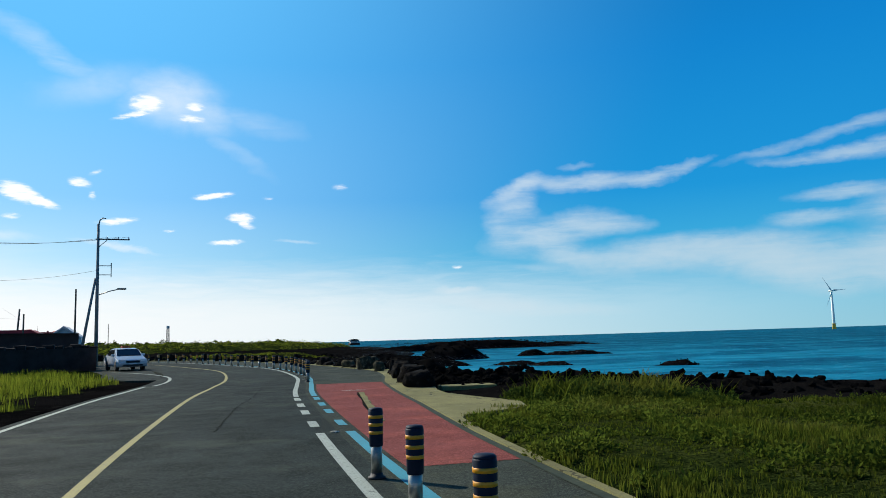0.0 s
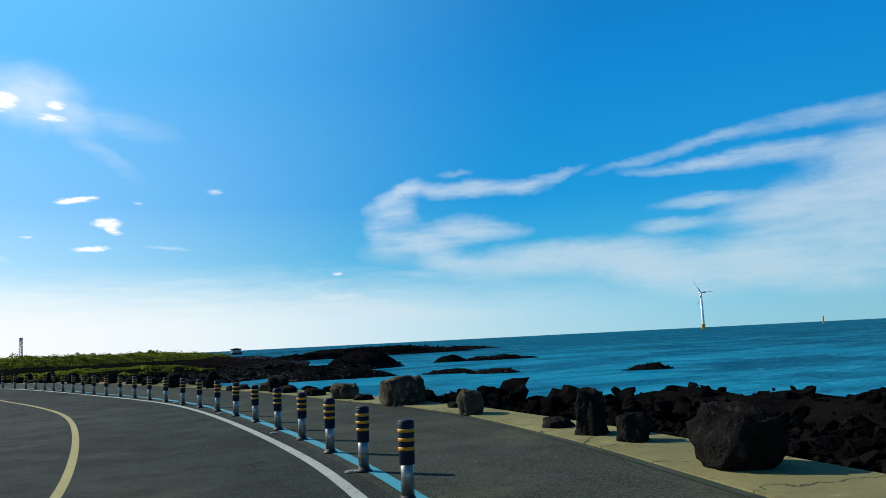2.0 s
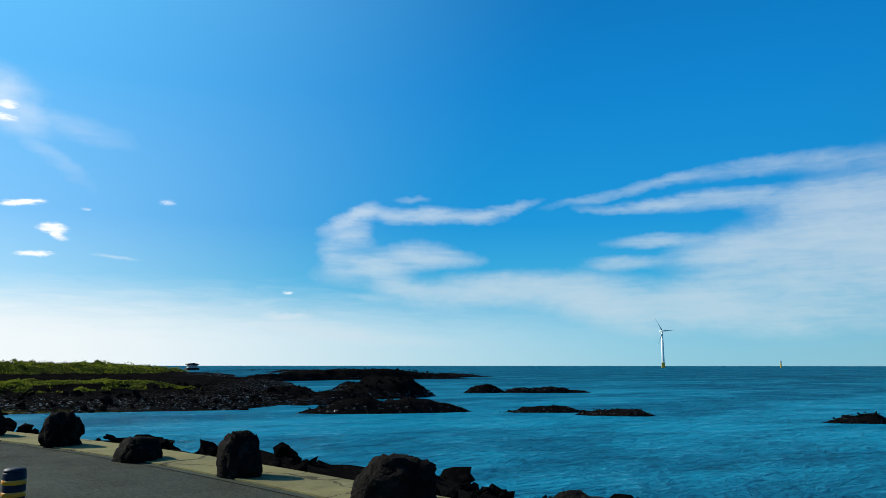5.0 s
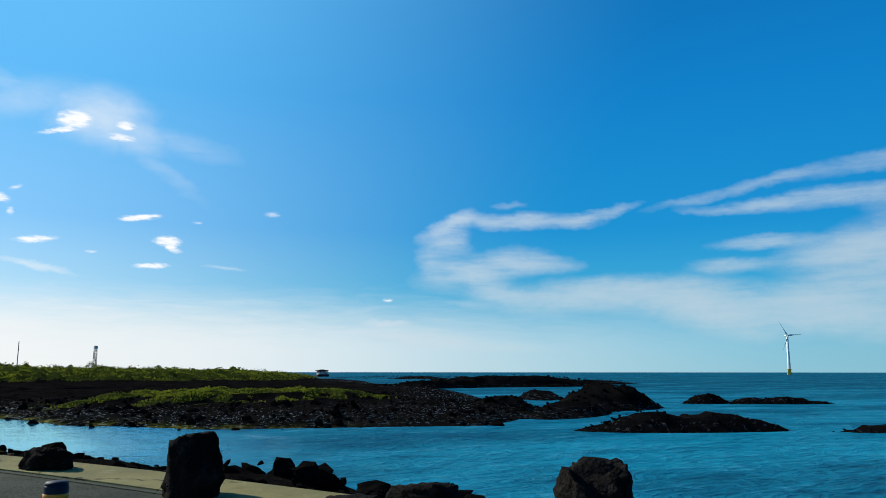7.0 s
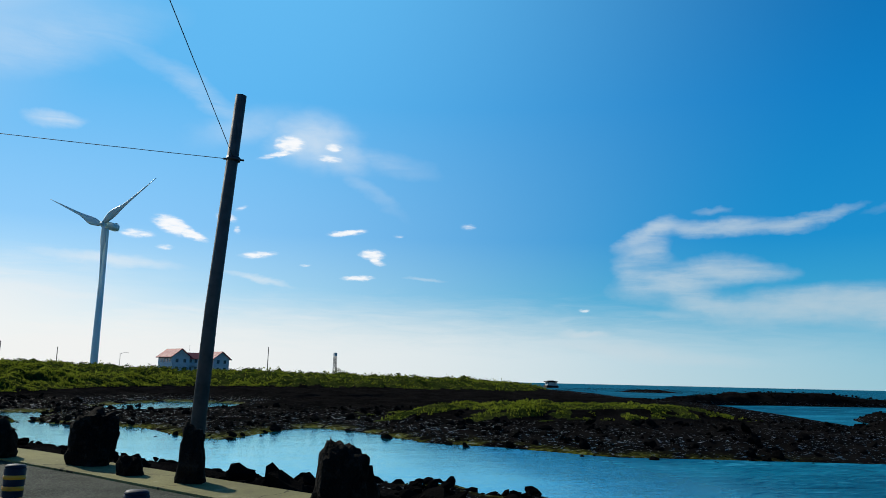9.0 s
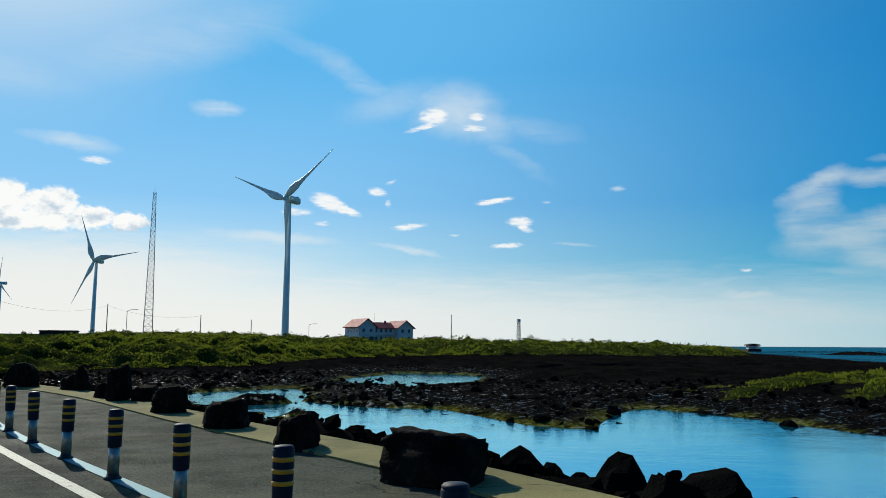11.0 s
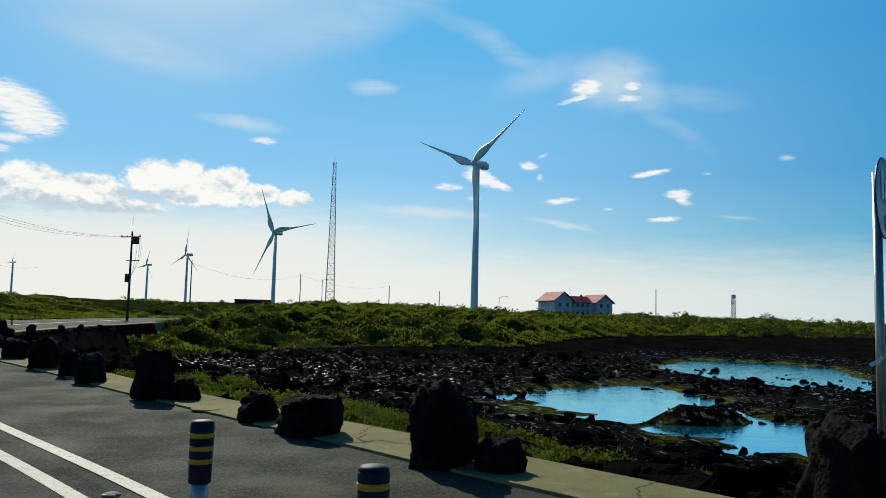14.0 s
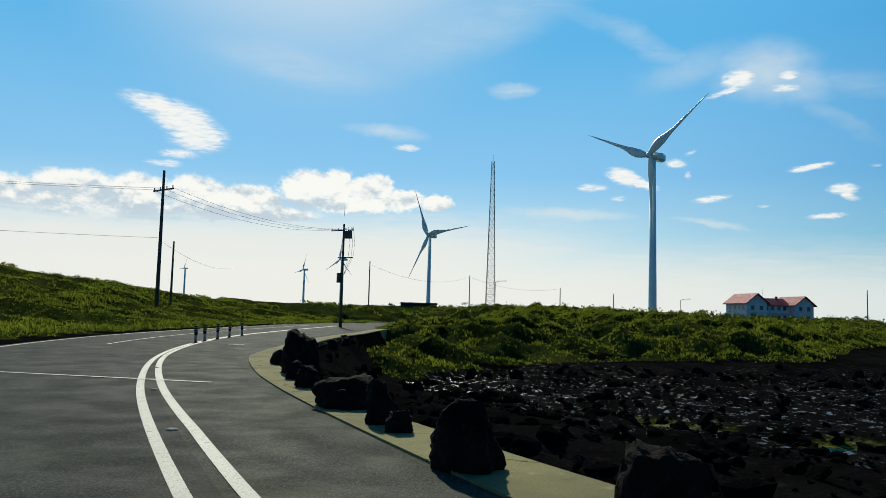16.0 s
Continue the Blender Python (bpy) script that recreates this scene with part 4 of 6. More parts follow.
def paint_boulder(low, high, warm):
    def paint(k, at, bsdf):
        big = k.noise(at, 1.3, 5, 0.6).outputs[0]
        mid = k.noise(at, 6.0, 6, 0.68).outputs[0]
        pits = k.n("ShaderNodeTexVoronoi", {"Vector": at, "Scale": 26.0}).outputs["Distance"]
        col = k.mix(k.span(big, 0.32, 0.68), low, high)
        col = k.mix(k.span(mid, 0.5, 0.72, 0.0, 0.75), col, warm)
        col = k.mix(k.span(pits, 0.25, 0.05, 0.0, 0.6), col, (0.008, 0.008, 0.008, 1))
        put(k, bsdf, color=col, rough=0.92, spec=0.03, normal=bump(k, k.math("ADD", mid, k.math("MULTIPLY", pits, 0.3)), 0.9, 0.06))
    return paint


DARK_BOULDER = material("dark_basalt", paint_boulder((0.006, 0.0056, 0.005, 1), (0.013, 0.012, 0.0105, 1), (0.040, 0.035, 0.029, 1)))
PALE_BOULDER = material("tan_basalt", paint_boulder((0.022, 0.020, 0.014, 1), (0.085, 0.076, 0.048, 1), (0.21, 0.185, 0.115, 1)))


# ---- bollards beside the white line ----
def make_bollard():
    b = thing("bollard", 0, 0)
    part("base_collar", turned([(0.098, 0.0), (0.096, 0.022), (0.074, 0.032), (0.066, 0.06)], 16), RUBBER, b, "black rubber base collar", True)
    part("lower_tube", turned([(0.062, 0.06), (0.062, 0.40)], 16), STEEL, b, "scratched galvanised steel tube", True)
    part("sleeve", turned([(0.070, 0.345), (0.074, 0.35), (0.081, 0.72), (0.076, 0.735)], 18), SLEEVE_BLUE, b, "dark blue plastic sleeve", True)
    for z in (0.475, 0.56, 0.645):
        r = 0.0745 + 0.0065 * (z - 0.35) / 0.37
        part("band", turned([(r, z), (r + 0.003, z + 0.002), (r + 0.0035, z + 0.032), (r, z + 0.034)], 18), BAND_YELLOW, b, "yellow reflective band", True)
    part("cap", turned([(0.077, 0.733), (0.078, 0.742), (0.066, 0.756), (0.02, 0.762)], 16), SLEEVE_BLUE, b, "rounded blue cap", True)
    return tagged(b, "dark blue road bollard with three yellow bands on a steel tube", "bollard", "bollards along the cycle path")


first = make_bollard()
spots = [64.67, 66.54, 68.43]   # three before the entrance, then the long row
spots += [float(v) for v in np.interp(np.arange(-4, 69), [-4, -3, 0, 2, 7, 11, 21, 26, 42, 45, 58, 61, 65, 68], [90.0, 91.95, 97.5, 101.35, 110.8, 117.95, 137.0, 146.97, 177.02, 182.68, 207.9, 213.8, 221.3, 227.05])]
spots = [v for v in spots if not 183.6 < v < 191.4]   # the row breaks off between two bends
rng = random.Random(5)
for n, s in enumerate(spots):
    q = beside(s, float(np.interp(s, [90, 97, 101, 108, 118, 137, 147, 178, 207, 212, 221, 227], [0.37, 0.45, 0.40, 0.2, 0.2, 0.55, 0.55, 0.42, 0.5, 0.38, 0.34, 0.29])) if n > 2 else 0.2)
    lean = (rng.uniform(-1.2, 1.2), rng.uniform(-1.2, 1.2))
    if n == 14:
        lean = (-7.0, 2.0)
    m = pose(q[0], q[1], 0.0, lean[0], lean[1], rng.uniform(0, 360) if n != 14 else 0)
    if n == 0:
        first.matrix_basis = m
    else:
        copy_thing(first, m)
for x, y in ((-77.0, 188.7), (-77.8, 190.5), (-79.1, 193.4), (-80.2, 196.1), (-81.4, 199.2)):
    copy_thing(first, pose(x + 0.1, y, 0.0, rng.uniform(-2, 2), rng.uniform(-2, 2), rng.uniform(0, 360)))


def make_stud():
    b = thing("road_stud", 0, 0)
    part("body", turned([(0.075, 0.003), (0.07, 0.012), (0.05, 0.024), (0.03, 0.026)], 12), EDGE_CONCRETE, b, "dull metal stud body", True)
    part("reflector", block(-0.05, -0.062, 0.006, 0.05, -0.045, 0.020), LAMP_WHITE, b, "small white reflector")
    return tagged(b, "small domed metal road stud beside the white line", "road stud", "road studs")


stud = make_stud()
for n, s in enumerate([73.0, 92.0, 97.0, 102.5, 108.0, 113.5, 119.0, 130, 141, 152, 163, 174, 185, 196, 207, 218, 228.5, 240, 246.5, 252.0, 257.0, 262.5, 268]):
    q = beside(s, 0.24)
    m = pose(q[0], q[1], 0.0, 0, 0, rng.uniform(0, 60))
    if n == 0:
        stud.matrix_basis = m
    else:
        copy_thing(stud, m)


# ---- boulders along the concrete strip ----
def boulder(x, y, w, h, pale=False, square=0.3, deep=None, sink=0.08):
    """A single basalt boulder whose front foot stands at (x, y)."""
    seed = abs(x * 13.7 + y * 7.1) % 97
    rr = random.Random(int(seed * 1000))
    deep = deep or w * rr.uniform(0.75, 1.0)
    bm = bmesh.new()
    bmesh.ops.create_icosphere(bm, subdivisions=4, radius=1.0)
    cuts = [(Vector((rr.uniform(-1, 1), rr.uniform(-1, 1), rr.uniform(-0.35, 0.8))).normalized(), rr.uniform(0.70, 0.98)) for _ in range(9)]
    cuts += [(Vector((rr.uniform(-0.25, 0.25), rr.uniform(-0.25, 0.25), 1)).normalized(), rr.uniform(0.62, 0.82))]
    cuts += [(Vector((math.cos(a), math.sin(a), rr.uniform(-0.05, 0.2))).normalized(), 0.92 - square * 0.12) for a in (rr.uniform(0, 1.5) + 1.57 * i for i in range(4))]
    boxy = 0.5 if square > 0.8 else rr.uniform(0.62, 0.85)
    for v in bm.verts:
        p = Vector([math.copysign(abs(c) ** boxy, c) for c in v.co])
        for nrm, d in cuts:
            over = p.dot(nrm) - d
            if over > 0:
                p -= nrm * over * 0.93
        p += v.co * (0.17 * noise.fractal(v.co * 1.7 + Vector((seed, 0, 0)), 0.9, 2.0, 3) + 0.12 * noise.fractal(v.co * 5.0 + Vector((0, seed, 0)), 0.75, 2.1, 4))
        v.co = p
    thin, lean = (rr.uniform(0.06, 0.26), rr.uniform(-0.10, 0.10)) if h > 0.78 * w and square < 0.8 else (rr.uniform(0.0, 0.12), rr.uniform(-0.06, 0.06))
    lo, hi = min(v.co.z for v in bm.verts), max(v.co.z for v in bm.verts)
    wx = max(abs(v.co.x) for v in bm.verts)
    wy = max(abs(v.co.y) for v in bm.verts)
    for v in bm.verts:
        zz = (v.co.z - lo) / (hi - lo)
        zz = max(0.0, (zz - 0.16) / 0.84) if zz < 0.4 else (zz - 0.16) / 0.84
        slim = 1.0 - thin * zz * zz
        v.co = Vector((v.co.x / wx * w * 0.55 * slim + lean * zz * w, v.co.y / wy * deep * 0.55 * slim, zz * (h + sink)))
    i = int(np.argmin((EDGE[:, 0] - x) ** 2 + (EDGE[:, 1] - y) ** 2))
    rt = RIGHT[i]
    ob = mesh_object("boulder", bm, PALE_BOULDER if pale else DARK_BOULDER, None, True)
    ob.matrix_basis = pose(x + rt[0] * deep * 0.2, y + rt[1] * deep * 0.2, -sink + 0.03, 0, 0, math.degrees(math.atan2(rt[1], rt[0])) + 90 + rr.uniform(-18, 18))
    tall = h > w * 0.95
    kind = "tan weathered" if pale else "black"
    form = "upright" if tall else ("low flat" if h < 0.32 else "blocky")
    return tagged(ob, f"{form} {kind} basalt boulder on the concrete strip", "boulder", "boulders along the strip")


ROCKS = """8.9 22.8 1.14 .54; 9.55 25.1 1.24 .63; 10.4 28.3 1.05 .66; 11.2 30.5 .5 .38; 11.35 31.5 .6 .67; 11.65 32.6 .6 .15; 12.05 35.7 .64 .5 p; 12.8 37.2 .55 .12
12.55 39.4 1.26 .66 p; 12.6 42.7 1.0 .43 p; 12.7 41.6 .6 .17; 12.7 45.0 .8 .22; 12.8 48.4 .85 .54; 12.8 47.5 .85 .24; 12.8 49.5 .5 .31 p
12.6 52.0 .95 .18; 12.4 54.5 .73 .68; 12.45 55.6 .3 .3; 11.9 58.6 .85 .62; 12.3 60.2 .5 .22; 11.7 63.0 .8 .4; 11.5 65.7 1.0 .52; 10.9 68.6 .7 .6; 10.3 71.4 .9 .35; 9.7 74.4 .7 .62
8.85 77.5 .74 .74; 8.6 78.8 .77 .34; 7.95 80.1 .83 .22 p; 7.95 81.2 .59 .66; 7.3 82.0 .88 .46; 6.4 84.1 .8 .76; 5.95 86.4 .58 .3; 5.35 86.7 .76 .68; 3.8 88.7 .87 .2; 4.6 88.6 .9 .32
2.6 90.9 .84 .75; 1.2 94.6 .8 .34; -0.25 97.1 .84 .86; -2.0 99.8 .76 .92; -3.2 102.0 .6 .3; -4.2 103.4 .72 .7; -5.65 106.1 .62 .6; -7.15 106.6 1.1 .48; -7.6 107.5 .65 .42; -8.7 109.5 .76 .85
-10.3 112.7 .48 .84; -11.2 113.6 .4 .28; -12.0 115.0 .76 .92; -13.8 116.3 .86 .66; -15.4 118.7 1.0 .53; -17.25 121.6 1.0 .5; -19.9 125.7 .65 .3; -21.8 128.6 1.3 .55; -23.6 131.4 .8 .5; -25.2 134.0 .9 .5
-27.0 137.0 .9 .62; -28.6 140.4 .63 .4; -29.3 140.5 .66 .92; -29.6 141.3 .45 .32; -30.0 141.5 .48 .4; -32.3 145.1 .95 .52; -31.8 144.6 .5 .8; -34.5 146.5 1.1 .8; -35.2 148.0 .55 .32; -37.1 149.6 .62 1.02
-37.85 149.7 .55 .44; -39.6 151.45 .64 .88; -42.65 153.55 .7 .86; -42.1 153.4 .5 .32; -44.6 155.1 .95 .47; -45.55 156.05 .64 .39; -48.1 157.9 .72 .84; -47.55 157.95 .54 .36; -50.6 160.1 .62 .6; -51.8 161.3 .46 .58
-53.6 163.0 .9 .74; -56.3 165.6 .7 .58; -58.2 166.9 .8 .68; -59.6 168.8 .45 .28; -60.1 169.3 .46 .6; -61.4 170.8 1.2 .5; -63.3 173.3 .6 .42; -64.4 174.8 .55 .4; -65.3 176.4 1.15 1.05; -67.0 178.6 .5 .42
-68.3 181.4 .5 .34; -69.1 184.2 .62 .5; -70.3 188.6 .5 .4; -71.6 192.6 .45 .36"""
for row in ROCKS.replace("\n", ";").split(";"):
    rx, ry, rw, rh = [float(v) for v in row.split()[:4]]
    boulder(rx, ry, rw, rh, row.endswith("p"), 0.9 if rw > 1.2 else 0.4)


# ---- loose lava rubble on the shore ----
def rubble():
    shapes = []
    for n in range(7):
        bm = bmesh.new()
        bmesh.ops.create_icosphere(bm, subdivisions=1 if n < 5 else 2, radius=1.0)
        rr = random.Random(n)
        for v in bm.verts:
            v.co *= 1 + 0.35 * noise.noise(v.co * 1.7 + Vector((n * 9.1, 0, 0))) + rr.uniform(-0.24, 0.2)
            v.co.z *= 0.66
        bm.verts.index_update()
        shapes.append((np.array([v.co[:] for v in bm.verts]), np.array([[v.index for v in f.verts] for f in bm.faces])))
        bm.free()
    r = np.random.RandomState(3)
    xs, ys, size = [], [], []

    def band(count, x0, x1, y0, y1, keep, low, high):
        x, y = r.uniform(x0, x1, count), r.uniform(y0, y1, count)
        k = keep(x, y)
        xs.append(x[k])
        ys.append(y[k])
        size.append(low + (high - low) * r.power(0.3, k.sum()))

    def shore(x, y):
        s, off = road_place(x, y)
        u = off - STRIP_OUT(s)
        return (u > 0.35) & (u < 24) & (inside(NEAR, x, y) > -1.5) & (s > 84) & (s < 285)

    def verge(x, y):
        s, off = road_place(x, y)
        u = off - STRIP_OUT(s)
        return (u > 0.2) & (u < 3.6) & (s > 84) & (s < 270)

    def tidal(x, y):
        n = inside(NORTH, x, y)
        return (n > -2.0) & (n < 26) & (inside(GREEN, x, y) < 2)

    band(42000, -75, 50, 20, 205, shore, 0.07, 0.40)
    band(20000, -75, 18, 20, 190, verge, 0.10, 0.40)
    def front(x, y):
        s, off = road_place(x, y)
        u = off - STRIP_OUT(s)
        return (u > 0.3) & (u < 10) & (s > 83) & (s < 118)

    band(26000, 6, 28, 18, 56, front, 0.05, 0.20)
    band(13000, -80, 60, 140, 262, tidal, 0.08, 0.5)

    def outcrop(x, y):
        s, off = road_place(x, y)
        u = off - STRIP_OUT(s)
        clump = rough_noise(x, y, 4.5, 2, 11.0)
        return (u > 0.5) & (u < 6.5) & (s > 103) & (s < 250) & (clump > 0.02 + 0.05 * u)

    band(14000, -60, 22, 28, 172, outcrop, 0.12, 0.5)
    for px, py, rx, ry, turn, tall in REEFS:
        m = int(40 + rx * ry * 4)
        a, d = r.uniform(0, 6.283, m), np.sqrt(r.uniform(0, 1, m)) * 1.05
        c, e = math.cos(radians(turn)), math.sin(radians(turn))
        lx, ly = np.cos(a) * d * rx, np.sin(a) * d * ry
        xs.append(px + lx * c - ly * e)
        ys.append(py + lx * e + ly * c)
        size.append(0.07 + 0.10 * tall * r.power(0.5, m))
    x, y, sz = np.concatenate(xs), np.concatenate(ys), np.concatenate(size)
    z, grass = terrain(x, y)
    ok = (z > SEA - 0.35) & (grass < 0.35)
    x, y, z, sz = x[ok], y[ok], z[ok], sz[ok]
    verts, faces, base = [], [], 0
    for n, (sv, sf) in enumerate(shapes):
        sel = np.where(np.arange(len(x)) % len(shapes) == n)[0]
        sel = sel[sz[sel] > 0.18] if n >= 5 else sel[sz[sel] < 0.30]
        a = r.uniform(0, 6.283, len(sel))
        st = r.uniform(0.7, 1.35, (len(sel), 3)) * sz[sel, None]
        p = sv[None] * st[:, None]
        c, e = np.cos(a)[:, None], np.sin(a)[:, None]
        tilt = r.uniform(-0.8, 0.8, len(sel))[:, None]
        px, py = p[..., 0] * c - p[..., 1] * e, p[..., 0] * e + p[..., 1] * c
        pz = p[..., 2] + tilt * p[..., 0]
        verts.append(np.stack([px + x[sel, None], py + y[sel, None], pz + z[sel, None] + 0.2 * sz[sel, None]], -1).reshape(-1, 3))
        faces.append((sf[None] + (np.arange(len(sel)) * len(sv))[:, None, None] + base).reshape(-1, 3))
        base += len(sel) * len(sv)
    me = bpy.data.meshes.new("lava_rubble")
    me.from_pydata(np.concatenate(verts).tolist(), [], np.concatenate(faces).tolist())
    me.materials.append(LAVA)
    tagged(new("lava_rubble", me), "loose black lava stones heaped along the shore", "rubble", kind="stuff")


rubble()


# ---- grass and weeds ----
def tufts(name, x, y, z, height, blades, mat, label, seed, lean=0.5, width=0.012, segs=2):
    """Tufts of bent blades, all in one mesh."""
    r = np.random.RandomState(seed)
    n = len(x) * blades
    bx, by, bz = np.repeat(x, blades), np.repeat(y, blades), np.repeat(z, blades)
    hh = np.repeat(height, blades) * r.uniform(0.55, 1.15, n)
    a = r.uniform(0, 6.283, n)
    spread = np.repeat(height, blades) * 0.28
    bx, by = bx + r.normal(0, 1, n) * spread, by + r.normal(0, 1, n) * spread
    out = hh * r.uniform(0.15, 1.0, n) * lean
    w = hh * width * r.uniform(0.7, 1.5, n) + 0.004
    dx, dy = np.cos(a), np.sin(a)
    px, py = -dy * w, dx * w
    lo = np.stack([bx, by, bz - 0.03], 1)
    mid = np.stack([bx + dx * out * 0.35, by + dy * out * 0.35, bz + hh * 0.6], 1)
    tip = np.stack([bx + dx * out, by + dy * out, bz + hh], 1)
    off = np.stack([px, py, 0 * px], 1)
    v = np.stack([lo - off, lo + off, mid + off * 0.8, mid - off * 0.8, tip], 1).reshape(-1, 3)
    b = np.arange(n)[:, None] * 5
    me = bpy.data.meshes.new(name)
    tri = np.concatenate([b + [0, 1, 2], b + [0, 2, 3], b + [3, 2, 4]], 0)
    me.from_pydata(v.tolist(), [], tri.tolist())
    me.materials.append(mat)
    return tagged(new(name, me), label, "grass", kind="stuff")


def sow(count, x0, x1, y0, y1, keep, seed):
    r = np.random.RandomState(seed)
    x, y = r.uniform(x0, x1, count), r.uniform(y0, y1, count)
    k = keep(x, y)
    x, y = x[k], y[k]
    z, g = terrain(x, y)
    ok = g > r.uniform(0.25, 0.7, len(x))
    return x[ok], y[ok], z[ok], r


def right_bank(x, y):
    s, off = road_place(x, y)
    return (off > STRIP_OUT(s) + 0.05) & (off < 19)


def left_verge(x, y):
    s, off = road_place(x, y)
    apron = inside([(3.0, 37), (2.7, 41), (2.8, 48), (3.0, 56), (1.6, 70), (-3, 84), (-14, 80), (-16, 66), (-8, 62), (-3, 58), (-1.2, 48), (-0.6, 42.5), (1.0, 38.8)], x, y)
    return (off < -7.3) & (off > -24) & (apron < -0.2)


gx, gy, gz, gr = sow(36000, 2, 24, -8, 26, right_bank, 21)
tall = 0.04 + 0.13 * ease(rough_noise(gx, gy, 2.4, 3, 2.0), -0.3, 0.6)
tufts("bank_grass", gx, gy, gz, tall, 7, BANK_GRASS, "rough green grass and reeds on the bank beside the path", 31, 0.6, 0.016)
gx, gy, gz, gr = sow(9000, -24, 3, 8, 62, left_verge, 22)
tufts("verge_grass", gx, gy, gz, 0.15 + 0.3 * gr.uniform(0, 1, len(gx)), 7, GRASS, "bright green grass on the landward verge", 32, 0.6, 0.02)
def mounds(x, y):
    return (inside(GREEN, x, y) > -2) | (np.hypot((x - 28) / 25, (y - 188) / 11) < 1)


gx, gy, gz, gr = sow(150000, -95, 62, 175, 330, mounds, 24)
tufts("mound_grass", gx, gy, gz, (0.11 + 0.19 * ease(rough_noise(gx, gy, 5.0, 3, 4.0), -0.3, 0.5)) * (1 + 0.8 * ease(gy, 220, 300)), 5, GRASS, "long wind-bent grass on the mounds above the shore", 34, 1.3, 0.10)


def far_mounds(x, y):
    return inside(GREEN, x, y) > 0


gx, gy, gz, gr = sow(36000, -150, 175, 325, 540, far_mounds, 27)
tufts("far_grass", gx, gy, gz, 0.25 + 0.35 * ease(rough_noise(gx, gy, 9.0, 3, 4.0), -0.3, 0.5), 4, GRASS, "rough grass on the distant point and hills", 37, 1.4, 0.22)


def landward(x, y):
    s, off = road_place(x, y)
    return (off < -7.6) & (off > -85) & (s > 235)


gx, gy, gz, gr = sow(120000, -190, -50, 140, 290, landward, 25)
tufts("hill_grass", gx, gy, gz, 0.10 + 0.26 * ease(rough_noise(gx, gy, 4.0, 3, 9.0), -0.2, 0.5), 5, GRASS, "tall grass and brush on the hillside across the road", 35, 1.2, 0.09)


def shrubs(name, x, y, z, radius, leaves, size, mat, label, seed):
    """Low bushes: domes of small tilted leaves with gaps, in one mesh."""
    r = np.random.RandomState(seed)
    n = len(x) * leaves
    c = np.repeat(np.stack([x, y, z], 1), leaves, 0)
    rad = np.repeat(radius, leaves)
    d = r.normal(0, 1, (n, 3))
    d /= np.linalg.norm(d, axis=1)[:, None]
    d[:, 2] = abs(d[:, 2])
    lump = 0.75 + 0.25 * np.sin(d[:, 0] * 5 + c[:, 0] * 3) * np.cos(d[:, 1] * 6 + c[:, 1] * 2)
    p = c + d * (rad * lump * r.uniform(0.55, 1.05, n))[:, None] * np.array([1.0, 1.0, 0.8])
    a = r.normal(0, 1, (n, 3)) + d * 0.7
    a /= np.linalg.norm(a, axis=1)[:, None]
    b = np.cross(a, r.normal(0, 1, (n, 3)))
    b /= np.linalg.norm(b, axis=1)[:, None]
    ln = (size * r.uniform(0.6, 1.5, n))[:, None]
    v = np.stack([p, p + a * ln * 0.5 + b * ln * 0.22, p + a * ln, p + a * ln * 0.5 - b * ln * 0.22], 1).reshape(-1, 3)
    me = bpy.data.meshes.new(name)
    me.from_pydata(v.tolist(), [], (np.arange(n)[:, None] * 4 + [0, 1, 2, 3]).tolist())
    me.materials.append(mat)
    return tagged(new(name, me), label, "shrubs", kind="stuff")


r = np.random.RandomState(41)
bx, by = r.uniform(9.2, 14.2, 120), r.uniform(14.2, 18.2, 120)
keep = (bx - 8.8) * 0.35 + (by - 15.2) > 0.0
bx, by = bx[keep], by[keep]
bz, _ = terrain(bx, by)
shrubs("bank_shrubs", bx, by, bz - 0.05, r.uniform(0.35, 0.72, len(bx)), 480, 0.085, SHRUB, "dark leafy shrubs on the bank above the rocks", 42)
bx, by = r.uniform(9.4, 13.8, 44), r.uniform(14.4, 17.5, 44)
bz, _ = terrain(bx, by)
tufts("bank_reeds", bx, by, bz, r.uniform(0.4, 0.7, 44), 26, BANK_GRASS, "tall bent green reeds among the shrubs", 43, 1.2, 0.022)
bx, by = r.uniform(5.0, 24, 5200), r.uniform(-4, 18, 5200)
keep = right_bank(bx, by) & (rough_noise(bx, by, 2.2, 2, 4.0) > -0.12) & (by < 16.5)
bx, by = bx[keep], by[keep]
bz, _ = terrain(bx, by)
shrubs("bank_weeds", bx, by, bz - 0.05, 0.10 + 0.38 * ease(rough_noise(bx, by, 3.0, 2, 8.0), -0.25, 0.5) * r.uniform(0.6, 1.2, len(bx)), 120, 0.06, WEED, "low leafy weeds scattered through the bank grass", 47)
bx, by = r.uniform(-59, -38, 2600), r.uniform(150, 176, 2600)
s_at, o_at = road_place(bx, by)
u_at = o_at - STRIP_OUT(s_at)
keep = (u_at > 0.3) & (u_at < 6.8) & (s_at > 228) & (s_at < 247) & (rough_noise(bx, by, 3.0, 2, 1.0) > -0.25)
bz, _ = terrain(bx[keep], by[keep])
shrubs("leafy_weeds", bx[keep], by[keep], bz - 0.05, r.uniform(0.2, 0.46, keep.sum()), 170, 0.06, WEED, "leafy yellow-green weeds below the concrete strip", 44)
bx, by = r.uniform(-190, 70, 7000), r.uniform(205, 520, 7000)
keep = (inside(GREEN, bx, by) > 6) & (rough_noise(bx, by, 22.0, 3, 6.0) > 0.16 + 0.12 * (by < 330) - 0.2 * (bx < -90))
bx, by = bx[keep], by[keep]
bz, _ = terrain(bx, by)
